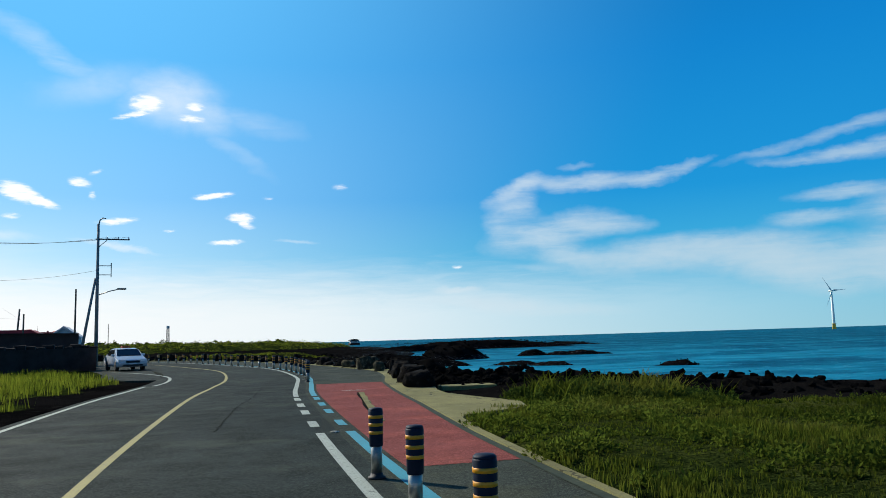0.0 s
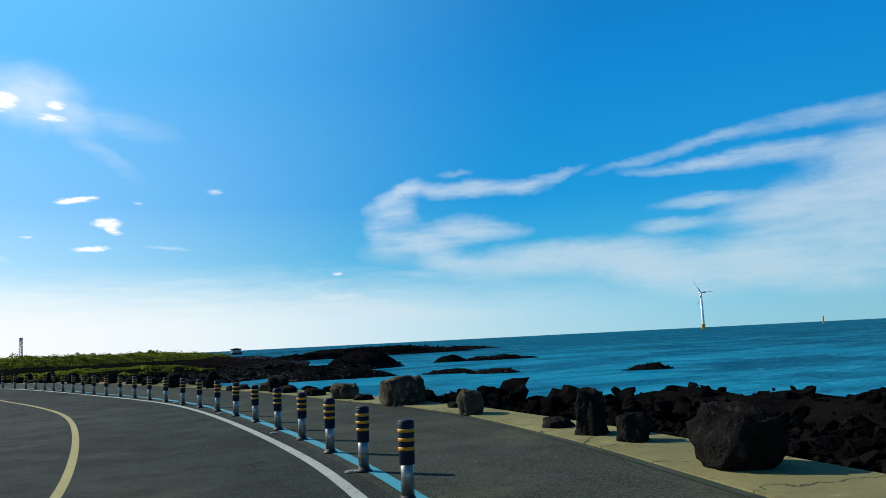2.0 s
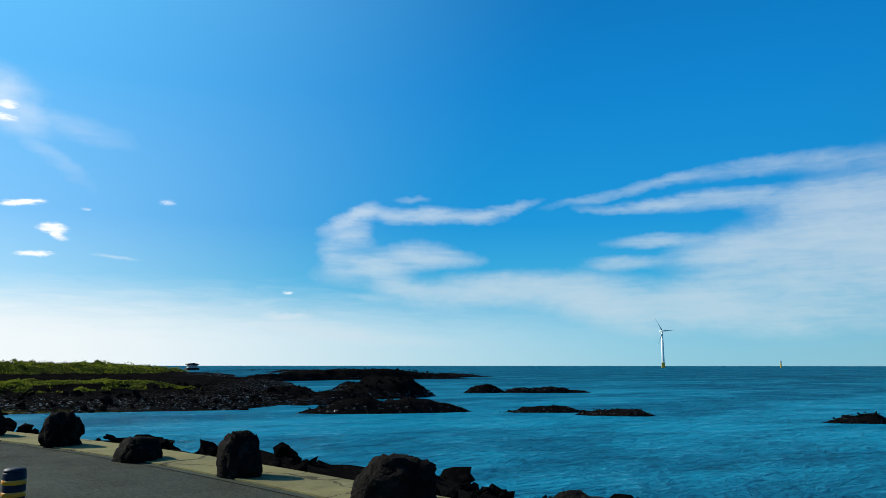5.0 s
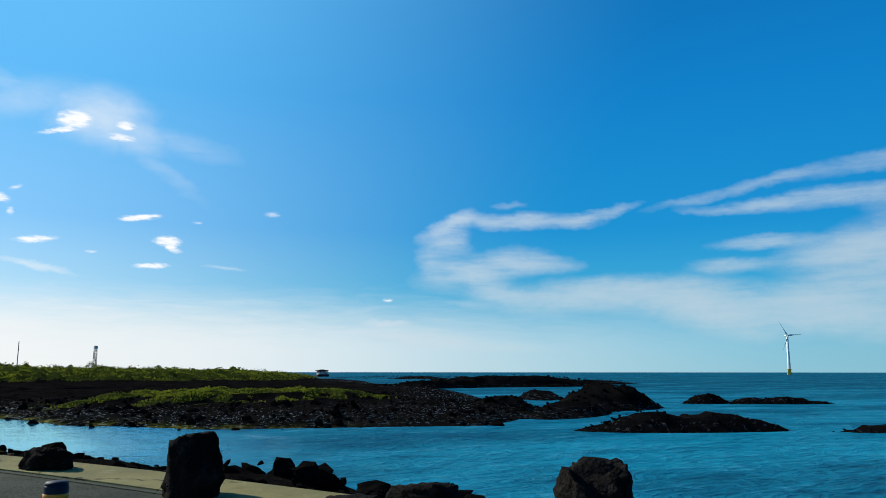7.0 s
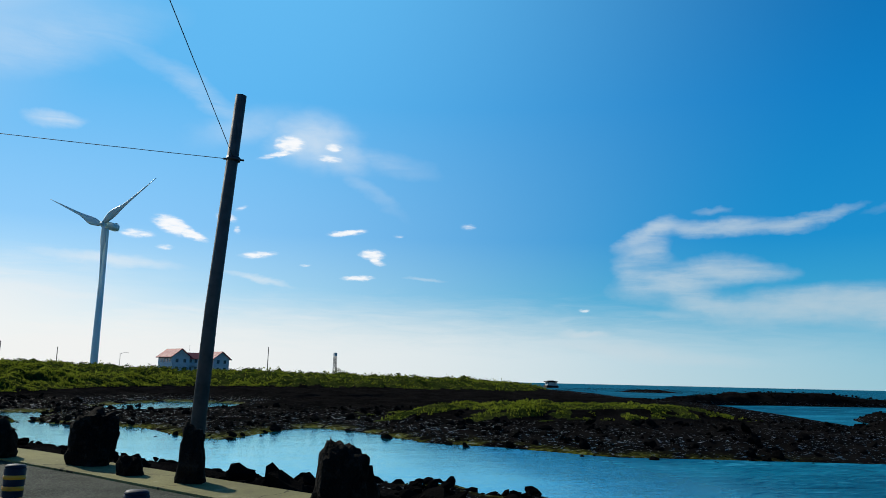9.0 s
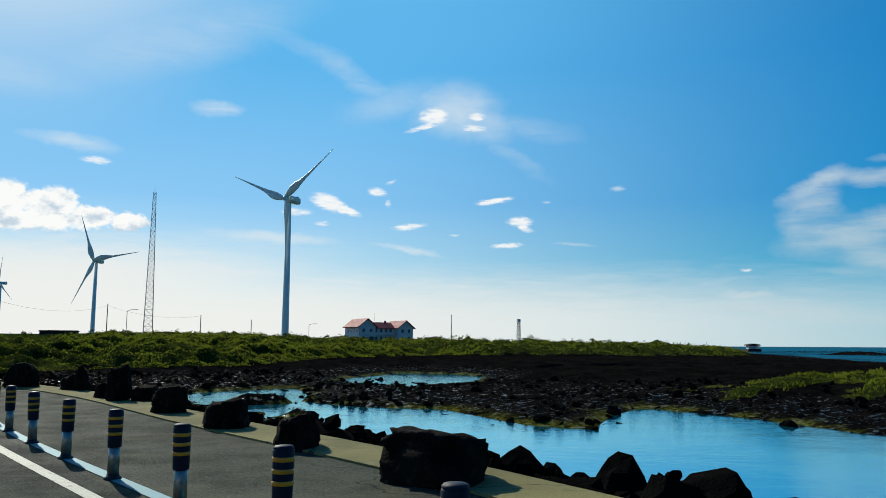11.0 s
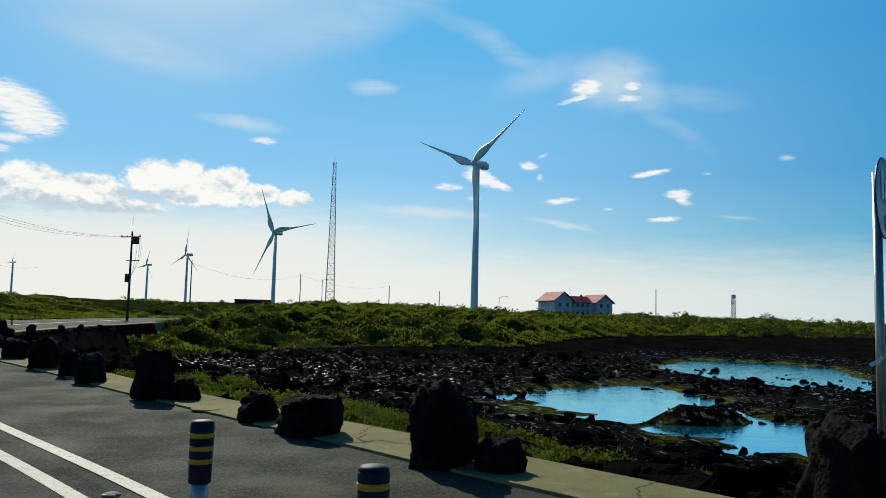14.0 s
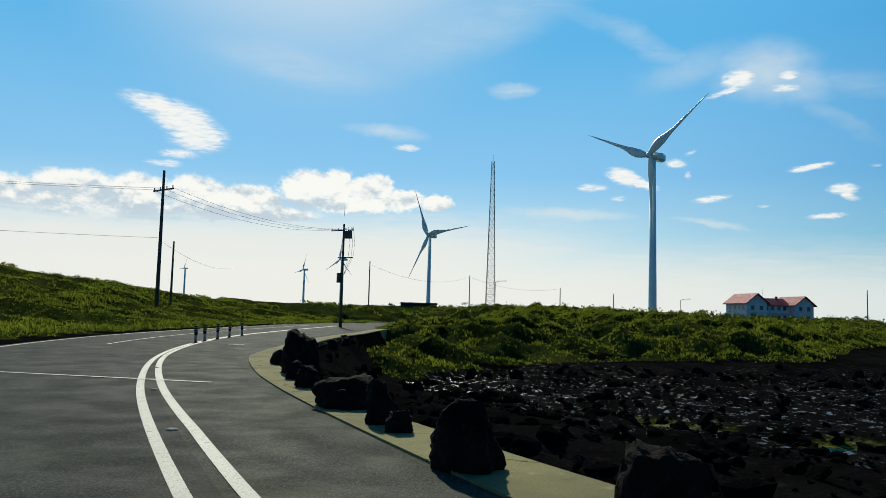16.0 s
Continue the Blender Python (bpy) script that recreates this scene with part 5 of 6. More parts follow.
shrubs("mound_shrubs", bx, by, bz - 0.1, r.uniform(0.6, 1.0, len(bx)) * (0.6 + 1.0 * ease(by, 280, 420)), 110, 0.30, SHRUB, "dark low scrub patches on the green mounds", 45)
bx, by = r.uniform(-190, -55, 2600), r.uniform(140, 300, 2600)
s_at, o_at = road_place(bx, by)
keep = (o_at < -9.5) & (s_at > 235) & (rough_noise(bx, by, 9.0, 3, 8.0) > 0.1)
bx, by = bx[keep], by[keep]
bz, _ = terrain(bx, by)
shrubs("hill_shrubs", bx, by, bz - 0.1, r.uniform(0.4, 0.9, len(bx)), 60, 0.2, SHRUB, "dark scrub patches on the hillside across the road", 46)


# ---- round sign on the strip ----
def make_sign():
    s = thing("path_sign", -39.16, 151.86, 0.03, 0)
    part("post", tube([(0, 0, 0), (0, 0, 2.62)], 0.032, 0.032, 12), STEEL, s, "grey steel sign post", True)
    part("foot_plate", block(-0.1, -0.1, 0, 0.1, 0.1, 0.015, 0.004), DARK_METAL, s, "bolted steel foot plate")
    face = pose(0, 0, 2.42, 90, 0, 58)
    bm = turned([(0.30, -0.008), (0.305, 0.0), (0.30, 0.008)], 40)
    bmesh.ops.transform(bm, matrix=face @ Matrix.Translation((0, 0, 0.045)), verts=bm.verts)
    disc = part("disc", bm, SIGN_BLUE, s, "round blue sign disc")

    def mark(name, boxes, rings=()):
        bm = bmesh.new()
        for x0, y0, x1, y1, tilt in boxes:
            m = face @ pose((x0 + x1) / 2, (y0 + y1) / 2, 0.056, 0, 0, tilt) @ Matrix.Diagonal((abs(x1 - x0), abs(y1 - y0), 0.004, 1))
            bmesh.ops.create_cube(bm, size=1, matrix=m)
        for cx, cy, r in rings:
            pts = [face @ Vector((cx + r * math.cos(a * 0.3927), cy + r * math.sin(a * 0.3927), 0.056)) for a in range(17)]
            tube(pts, 0.006, 0.006, 5, True, bm)
        part(name, bm, SIGN_WHITE, disc, "white painted symbol")

    mark("symbol", [(-0.14, -0.02, -0.06, 0.20, 4), (-0.02, -0.04, 0.03, 0.12, -6)])
    mark("bicycle_symbol", [(0.02, -0.16, 0.14, -0.15, 25), (0.06, -0.13, 0.15, -0.12, -20)], [(0.03, -0.18, 0.05), (0.16, -0.18, 0.05)])
    bm = bmesh.new()
    pts = [(0.035, 0, 1.36), (0.025, -0.02, 1.30), (-0.03, -0.04, 1.24), (-0.09, -0.03, 1.20)]
    a = [bm.verts.new(p) for p in pts]
    b = [bm.verts.new((p[0] + 0.015, p[1], p[2] - 0.025)) for p in pts]
    for i in range(3):
        bm.faces.new((a[i], a[i + 1], b[i + 1], b[i]))
    part("tape", bm, SIGN_WHITE, s, "loose strip of white tape")
    tagged(s, "round blue path sign with white symbols on a steel post", "road sign")


make_sign()


# ---- poles and wires ----
def hang(name, a, b, sag, r=0.012, label="thin black overhead wire between poles"):
    a, b = Vector(a), Vector(b)
    pts = [a.lerp(b, i / 20) - Vector((0, 0, sag * (1 - (2 * i / 20 - 1) ** 2))) for i in range(21)]
    ob = mesh_object(name, tube(pts, r, r, 5, False), CABLE)
    return tagged(ob, label, "wire", "overhead wires")


def lone_pole():
    p = thing("wooden_pole", -10.42, 116.38, -0.9)
    part("shaft", tube([(0, 0, 0), (0.15, 0, 3.6), (0.42, 0, 7.85)], 0.145, 0.105, 16), OLD_POLE, p, "weathered dark pole shaft", True)
    part("clamp", tube([(0.35, 0, 6.50), (0.355, 0, 6.58)], 0.135, 0.135, 14), DARK_METAL, p, "steel wire clamp", True)
    part("bolt", tube([(0.16, 0, 6.54), (0.56, 0, 6.54)], 0.02, 0.02, 8), DARK_METAL, p, "long clamp bolt")
    tagged(p, "leaning dark weathered pole beside the shore boulders", "pole")


lone_pole()


def plain_pole(x, y, z, tall, r=0.14, arms=(), mat=None, label="grey concrete utility pole", brace=None, extras=None, turn=0.0):
    p = thing("utility_pole", x, y, z, turn)
    part("shaft", tube([(0, 0, -0.3), (0, 0, tall)], r, r * 0.62, 14), mat or CONCRETE_POLE, p, "tapered pole shaft", True)
    for h, w0, w1 in arms:
        arm = part("crossarm", block(w0, -0.05, h - 0.05, w1, 0.05, h + 0.05), DARK_METAL, p, "steel crossarm")
        for k in (0.04, 0.33, 0.66, 0.96):
            xx = w0 + (w1 - w0) * k
            if abs(xx) > 0.2:
                part("insulator", turned([(0.03, h + 0.05), (0.06, h + 0.1), (0.035, h + 0.14), (0.06, h + 0.18), (0.02, h + 0.26)], 8), SIGN_WHITE, arm, "ceramic insulator", True, (xx, 0, 0))
    if extras:
        extras(p)
    return tagged(p, label, "utility pole", "utility poles")


def start_pole(p):
    part("lamp_neck", tube([(0, 0, 11.4), (0.02, 0, 12.3), (0.12, 0, 12.75), (0.35, 0, 12.95), (0.62, 0, 12.9)], 0.07, 0.05, 8), STEEL, p, "curved lamp neck", True)
    part("lamp_arm", tube([(0, 0, 6.1), (1.0, -0.2, 6.45), (1.75, -0.35, 6.62)], 0.05, 0.04, 8), STEEL, p, "slanting lamp arm", True)
    part("lamp_head", block(1.6, -0.48, 6.56, 2.35, -0.25, 6.72, 0.04), STEEL, p, "flat street lamp head")
    for z in (7.9, 8.7):
        part("bracket_bar", tube([(0, 0, z), (1.1, 0, z)], 0.035, 0.035, 6), STEEL, p, "steel bracket bar")
    part("bracket_post", tube([(1.1, 0, 7.7), (1.1, 0, 8.95)], 0.04, 0.04, 6), STEEL, p, "steel bracket post")
    part("arm_stay", tube([(0, 0, 10.3), (0.75, 0, 11.0)], 0.03, 0.03, 6), STEEL, p, "crossarm stay")
    part("brace_pole", tube([(-1.35, -0.3, 0.0), (-0.15, 0, 7.6)], 0.13, 0.1, 12), CONCRETE_POLE, p, "slanting brace pole", True)


plain_pole(-0.45, 74.2, 0, 12.4, 0.17, [(11.05, -0.2, 2.6)], label="tall grey utility pole with street lamp and slanting brace", extras=start_pole)
for n, dz in enumerate((11.2, 11.25, 11.3)):
    hang("overhead_wire", (0.2 + n * 0.9, 74.2, dz), (-16 + n * 0.5, 82 - n * 0.5, 11.9), 0.6)
hang("overhead_wire", (-0.45, 74.2, 8.3), (-16, 82, 8.5), 0.7)
plain_pole(-16, 82, 0, 12.6, 0.17, [(12.1, -1.0, 1.0)])
plain_pole(-39.4, 122.1, 0, 9.0, 0.16)
hang("overhead_wire", (-10.05, 116.38, 5.64), (-39.4, 122.1, 8.75), 0.25, 0.007)
hang("overhead_wire", (-10.05, 116.38, 5.64), (-16, 82, 12.0), 0.3, 0.007)


def transformer(p):
    part("transformer", block(0.15, -0.3, 8.7, 0.85, 0.3, 9.5, 0.05), DARK_METAL, p, "pole-mounted transformer box")
    part("switch_box", block(-0.55, -0.2, 4.2, -0.15, 0.2, 5.2, 0.03), DARK_METAL, p, "grey switch box")
    part("lower_arm", block(-0.6, -0.05, 6.7, 1.2, 0.05, 6.8), DARK_METAL, p, "lower crossarm")
    part("spike", tube([(0, 0, 11.0), (0, 0, 12.0)], 0.025, 0.01, 6), STEEL, p, "top spike")
    for xx in (0.55, 0.9, 1.15):
        part("drop_cable", tube([(xx, 0, 9.9), (xx + 0.25, 0, 8.2), (xx + 0.1, 0, 6.8), (0.2, 0, 5.0)], 0.015, 0.015, 5), CABLE, p, "hanging drop cable")


plain_pole(-93.5, 206.9, 1.9, 9.7, 0.15, [(8.25, -1.25, 1.35)], OLD_POLE, "dark utility pole with crossarm on the grassy hill", turn=-20)
plain_pole(-90.4, 231.2, 0.3, 10.2, 0.16, [(9.55, -1.6, 1.2)], OLD_POLE, "utility pole with transformer and switch box by the road", extras=transformer, turn=-10)
for n, (a, b) in enumerate((((-94.6, 207.2, 10.2), (-91.9, 231.4, 9.9)), ((-93.6, 206.9, 10.3), (-90.6, 231.2, 9.95)), ((-92.4, 206.5, 10.25), (-89.4, 231.0, 9.95)))):
    hang("overhead_wire", a, b, 0.9, 0.011)
for n, z in enumerate((10.3, 10.1)):
    hang("overhead_wire", (-93.8 + n, 206.9, z), (-138, 176 + n, 11.5), 0.8, 0.011)
hang("overhead_wire", (-93.5, 206.9, 6.6), (-138, 176, 8.6), 0.7, 0.011)
plain_pole(-138, 176, 3.5, 9.0, 0.15, [(8.2, -1.2, 1.2)], OLD_POLE, "dark utility pole with crossarm on the grassy hill")
hang("overhead_wire", (-93.5, 206.9, 6.4), (-117, 252, 7.2), 0.8, 0.010)


def polar(az, d, x0=-56.3, y0=158.7):
    """A place at an azimuth and distance from the end of the drive."""
    return x0 - math.sin(radians(az)) * d, y0 + math.cos(radians(az)) * d


for az, d, z0, z1 in ((37.1, 108, 3.0, 10.2), (23.5, 195, 3.5, 14.4), (16.2, 290, 5.0, 16.5), (9.6, 320, 5.0, 13.8), (5.8, 330, 4.5, 12.2), (-10.4, 330, 2.0, 15.0)):
    x, y = polar(az, d)
    q = thing("distant_pole", x, y, z0 - 2)
    part("shaft", tube([(0, 0, 0), (0, 0, z1 - z0 + 2)], 0.13 + d * 0.0003, 0.09 + d * 0.0002, 8), OLD_POLE, q)
    tagged(q, "thin dark pole standing on the far grass", "pole", "distant poles")
x, y = polar(23.5, 195)
x2, y2 = polar(16.2, 290)
hang("overhead_wire", (x, y, 13.6), (x2, y2, 15.9), 3.0, 0.025)
x3, y3 = polar(9.6, 320)
hang("overhead_wire", (x2, y2, 15.9), (x3, y3, 13.4), 2.4, 0.025)


def far_lamp(az, d, z0, z1):
    x, y = polar(az, d)
    q = thing("street_lamp", x, y, z0 - 2, az)
    h = z1 - z0 + 2
    part("post", tube([(0, 0, 0), (0, 0, h)], 0.12, 0.1, 8), STEEL, q)
    part("arm", tube([(0, 0, h), (1.4, 0, h + 0.5), (3.0, 0, h + 0.55)], 0.09, 0.08, 6), STEEL, q)
    part("lamp_head", block(2.7, -0.2, h + 0.45, 3.8, 0.2, h + 0.65), STEEL, q)
    tagged(q, "grey street lamp with one arm far off", "street lamp", "distant street lamps")


far_lamp(14.3, 260, 4.5, 12.8)
far_lamp(1.2, 330, 4.0, 10.0)


# ---- wind turbines ----
def blade_mesh(length):
    bm = bmesh.new()
    rings = []
    for t in np.linspace(0, 1, 13):
        chord = length * (0.028 + 0.062 * math.exp(-((t - 0.2) / 0.13) ** 2) + 0.035 * (1 - t)) * (1 - 0.75 * t * t) if t > 0.03 else length * 0.045
        thick = chord * (0.9 if t < 0.06 else 0.26 - 0.1 * t)
        twist = radians(16 * (1 - t) ** 2)
        lead = -0.3 * chord
        ring = []
        for k in range(10):
            a = 6.28319 * k / 10
            cx, cy = lead + chord * (0.5 + 0.5 * math.cos(a)), thick * 0.5 * math.sin(a) * (0.6 + 0.4 * math.cos(a * 0.5))
            ring.append(bm.verts.new((cx * math.cos(twist) - cy * math.sin(twist), cx * math.sin(twist) + cy * math.cos(twist), t * length)))
        rings.append(ring)
    for q, w in zip(rings, rings[1:]):
        for k in range(10):
            bm.faces.new((q[k], q[(k + 1) % 10], w[(k + 1) % 10], w[k]))
    bm.faces.new(rings[-1])
    bm.faces.new(rings[0][::-1])
    return bm


def wind_turbine(x, y, ground, hub, length, facing, angles, base_r, label, offshore=False):
    """facing: the azimuth (left of +y) towards which the rotor looks; angles: of the blades, anticlockwise from the right as seen from in front of the rotor."""
    w = thing("wind_turbine", x, y, ground)
    h = hub - ground
    low = 9.0 if offshore else -2.0
    part("tower", turned([(base_r, low), (base_r * 0.98, low + 2), (base_r * 0.66, h - 1.6)], 28), TURBINE_WHITE, w, "tapered pale steel tower", True)
    face = Matrix.Rotation(radians(facing), 4, "Z")
    bm = bmesh.new()
    s = length / 32.0
    block(-1.5 * s, -7.0 * s, -1.5 * s, 1.5 * s, 1.6 * s, 1.6 * s, 0, bm)
    bmesh.ops.bevel(bm, geom=list(bm.edges), offset=0.5 * s, segments=3, affect="EDGES")
    bmesh.ops.transform(bm, matrix=Matrix.Translation((0, 0, h)) @ face, verts=bm.verts)
    nac = part("nacelle", bm, TURBINE_WHITE, w, "box-shaped nacelle", True)
    bm = block(-0.4 * s, -6.4 * s, 1.5 * s, 0.4 * s, -5.4 * s, 2.1 * s)
    bmesh.ops.transform(bm, matrix=Matrix.Translation((0, 0, h)) @ face, verts=bm.verts)
    part("vent", bm, DARK_METAL, nac, "dark rear vent")
    bm = turned([(1.35 * s, 0.0), (1.3 * s, 0.9 * s), (0.9 * s, 1.8 * s), (0.3 * s, 2.3 * s)], 16)
    bmesh.ops.transform(bm, matrix=Matrix.Translation((0, 0, h)) @ face @ Matrix.Translation((0, 1.7 * s, 0)) @ Matrix.Rotation(radians(-90), 4, "X"), verts=bm.verts)
    hubp = part("hub", bm, TURBINE_WHITE, w, "rounded rotor hub", True)
    for a in angles:
        bm = blade_mesh(length)
        bmesh.ops.transform(bm, matrix=Matrix.Translation((0, 0, h)) @ face @ Matrix.Translation((0, 2.6 * s, 0)) @ Matrix.Rotation(radians(a - 90), 4, "Y"), verts=bm.verts)
        part("blade", bm, TURBINE_WHITE, hubp, "long slender rotor blade", True)
    if offshore:
        part("jacket", turned([(4.4, 0), (3.3, 8.5)], 4), YELLOW_PAINT, w, "yellow steel jacket foot")
        part("platform", turned([(4.3, 8.5), (4.3, 9.3)], 12), YELLOW_PAINT, w, "yellow work platform")
    return tagged(w, label, "wind turbine", "wind turbines")


wind_turbine(-74.2, 488.4, 2.0, 69.6, 34.0, 150, (38, 157, 272), 1.75, "large white wind turbine standing on the grassy shore")
wind_turbine(-281.6, 802.8, 6.0, 71.3, 42.0, 168, (110, 9, 243), 1.9, "white wind turbine behind the green hills")
x, y = polar(25.72, 1250)
wind_turbine(x, y, 7.5, 86, 42.0, 150, (82, 202, 322), 2.2, "slender white wind turbine far inland")
x, y = polar(28.4, 1600)
wind_turbine(x, y, 7.5, 86, 38.0, 150, (70, 190, 310), 2.4, "slender white wind turbine far inland")
x, y = polar(36.65, 1500)
wind_turbine(x, y, 7.5, 74.5, 22.0, 150, (60, 180, 300), 2.0, "small white wind turbine beyond the hill")
wind_turbine(1158.0, 964.7, SEA, 62.3, 29.0, 165, (5, 125, 245), 2.6, "offshore wind turbine on a yellow steel foot", True)
b = thing("sea_marker", 1320, 835, SEA)
part("column", turned([(1.5, 0), (1.2, 10)], 10), YELLOW_PAINT, b)
part("head", turned([(1.8, 10), (1.6, 13)], 10), WALL_WHITE, b)
tagged(b, "small yellow sea marker standing in the water", "sea marker")


# ---- lattice mast and beacon tower ----
def lattice(name, x, y, z, tall, w0, w1, bays, r, label, category, mat):
    m = thing(name, x, y, z, 20)
    legs = [(1, 1), (-1, 1), (-1, -1), (1, -1)]
    for sx, sy in legs:
        part("leg", tube([(sx * w0 / 2, sy * w0 / 2, 0), (sx * w1 / 2, sy * w1 / 2, tall)], r, r * 0.8, 6), mat, m)
    bm = bmesh.new()
    for i in range(bays):
        a, b = i / bays, (i + 1) / bays
        wa, wb = w0 + (w1 - w0) * a, w0 + (w1 - w0) * b
        for k in range(4):
            (ax, ay), (bx, by) = legs[k], legs[(k + 1) % 4]
            tube([(ax * wa / 2, ay * wa / 2, a * tall), (bx * wb / 2, by * wb / 2, b * tall)], r * 0.5, r * 0.5, 4, False, bm)
            tube([(bx * wa / 2, by * wa / 2, a * tall), (ax * wb / 2, ay * wb / 2, b * tall)], r * 0.5, r * 0.5, 4, False, bm)
            tube([(ax * wa / 2, ay * wa / 2, a * tall), (bx * wa / 2, by * wa / 2, a * tall)], r * 0.5, r * 0.5, 4, False, bm)
    part("bracing", bm, mat, m, "crossed lattice bracing")
    return m, tagged(m, label, category)


mast, _ = lattice("lattice_mast", -173.2, 604.2, 4.0, 90.0, 5.4, 1.6, 26, 0.16, "tall thin steel lattice radio mast", "mast", STEEL)
part("antenna", tube([(0, 0, 90), (0, 0, 94)], 0.12, 0.05, 6), STEEL, mast, "whip antenna")
tower, _ = lattice("beacon_tower", 35.7, 488.0, 0.6, 11.2, 1.5, 1.1, 7, 0.11, "small lattice beacon tower on the grassy point", "tower", DARK_METAL)
part("lamp_house", block(-0.7, -0.7, 11.2, 0.7, 0.7, 12.9, 0.12), WALL_WHITE, tower, "pale lamp housing")


# ---- white guest house with red roofs ----
def house():
    h = thing("guest_house", -27.6, 480.0, 2.2, 30)

    def wing(cx, wd, y0, y1, wall, ridge):
        part("gable_wall", prism([(cx - wd / 2, -1.5), (cx + wd / 2, -1.5), (cx + wd / 2, wall), (cx, ridge - 0.35), (cx - wd / 2, wall)], y0, y1), WALL_WHITE, h, "white gabled wing")
        for sx in (-1, 1):
            o = [(cx, ridge - 0.3), (cx + sx * (wd / 2 + 0.9), wall - 0.75), (cx + sx * (wd / 2 + 0.9), wall - 0.4), (cx, ridge + 0.1)]
            part("roof", prism(o if sx > 0 else o[::-1], y0 - 0.9, y1 + 0.9), ROOF_RED, h, "red tiled roof slope")
        for z in (0.9, 4.4):
            for xx in (cx - wd * 0.22, cx + wd * 0.22):
                pane(xx, y0, z, 1.3)
        part("floor_band", block(cx - wd / 2 - 0.1, y0 - 0.15, 3.4, cx + wd / 2 + 0.1, y0 - 0.003, 3.7), WALL_WHITE, h, "white floor band")

    def pane(xx, y, z, wide):
        win = part("window", block(xx - wide / 2, y - 0.06, z, xx + wide / 2, y + 0.1, z + 1.6), WINDOW_DARK, h, "dark blue window pane")
        part("sill", block(xx - wide / 2 - 0.15, y - 0.16, z - 0.14, xx + wide / 2 + 0.15, y + 0.1, z - 0.005), WALL_WHITE, win)

    wing(-9.6, 8.4, -1.0, 13.0, 7.2, 10.6)
    wing(10.6, 7.8, -1.0, 13.0, 6.9, 10.0)
    part("wall", block(-5.38, 2.4, -1.5, 6.68, 11, 6.5), WALL_WHITE, h, "white rendered middle wall")
    bm = bmesh.new()
    prof = [(1.6, 6.4), (6.6, 9.2), (11.8, 6.4), (11.8, 6.1), (1.6, 6.1)]
    a = [bm.verts.new((-5.36, yy, zz)) for yy, zz in prof]
    c = [bm.verts.new((6.66, yy, zz)) for yy, zz in prof]
    bm.faces.new(a)
    bm.faces.new(c[::-1])
    for i in range(len(a)):
        j = (i + 1) % len(a)
        bm.faces.new((a[j], a[i], c[i], c[j]))
    bmesh.ops.recalc_face_normals(bm, faces=bm.faces)
    part("roof", bm, ROOF_RED, h, "red tiled middle roof")
    part("balcony", block(-4.66, 1.0, 3.2, 5.96, 2.39, 3.5), WALL_WHITE, h, "white balcony slab")
    part("balcony_rail", block(-4.66, 1.0, 3.5, 5.96, 1.12, 4.3), WALL_WHITE, h, "white balcony parapet")
    for z in (0.9, 4.5):
        for xx in (-3.2, -0.6, 2.0, 4.4):
            pane(xx, 2.4, z, 1.2)
    for z in (0.9, 4.4):
        for k in range(4):
            win = part("window", block(-13.88, 0.6 + 2.9 * k, z, -13.7, 1.9 + 2.9 * k, z + 1.6), WINDOW_DARK, h, "dark blue side window")
            part("sill", block(-14.0, 0.45 + 2.9 * k, z - 0.14, -13.7, 2.05 + 2.9 * k, z - 0.005), WALL_WHITE, win)
    part("chimney", block(3.0, 5.6, 8.0, 3.7, 6.3, 9.9), ROOF_RED, h, "short red chimney")
    part("antenna", tube([(-2.0, 6.6, 9.9), (-2.0, 6.6, 13.2)], 0.06, 0.04, 6), DARK_METAL, h, "thin roof aerial")
    tagged(h, "long white two-storey guest house with red gabled roofs", "house")


house()


def hut():
    h = thing("shore_hut", 150.8, 491.3, -0.4)
    part("base", block(-4.5, -3.2, -1.2, 4.5, 3.2, 0.4), WALL_DARK, h, "dark stone base")
    for sx in (-3.4, -1.2, 1.2, 3.4):
        part("post", block(sx - 0.2, -2.6, 0.4, sx + 0.2, -2.2, 2.6), WALL_WHITE, h)
    part("wall", block(-3.2, -1.8, 0.4, 3.2, 2.4, 2.5), WALL_WHITE, h, "pale wall")
    part("roof", prism([(-4.4, 2.5), (4.4, 2.5), (3.9, 3.1), (0, 3.7), (-3.9, 3.1)], -3.2, 3.2), WALL_DARK, h, "dark low roof")
    h.scale = (0.74, 0.74, 0.8)
    tagged(h, "small pale shore hut with a dark roof", "hut")


hut()


def far_shed(az, d, z, w, dep, tall, label):
    x, y = polar(az, d)
    s = thing("distant_shed", x, y, z - 1.5, az)
    part("wall", block(-w / 2, -dep / 2, 0, w / 2, dep / 2, tall + 1.5), WALL_DARK, s)
    part("roof", prism([(-w / 2 - 0.6, tall + 1.4), (w / 2 + 0.6, tall + 1.4), (w / 2, tall + 1.9), (-w / 2, tall + 1.9)], -dep / 2 - 0.6, dep / 2 + 0.6), DARK_METAL, s)
    tagged(s, label, "shed", "distant sheds")


far_shed(19.9, 330, 3.2, 15, 8, 2.8, "low dark building below the wind turbine")
far_shed(21.6, 330, 2.9, 26, 8, 1.5, "long low dark building on the hill")
far_shed(-8.4, 360, 2.2, 8, 5, 2.2, "small dark shed on the far grass")


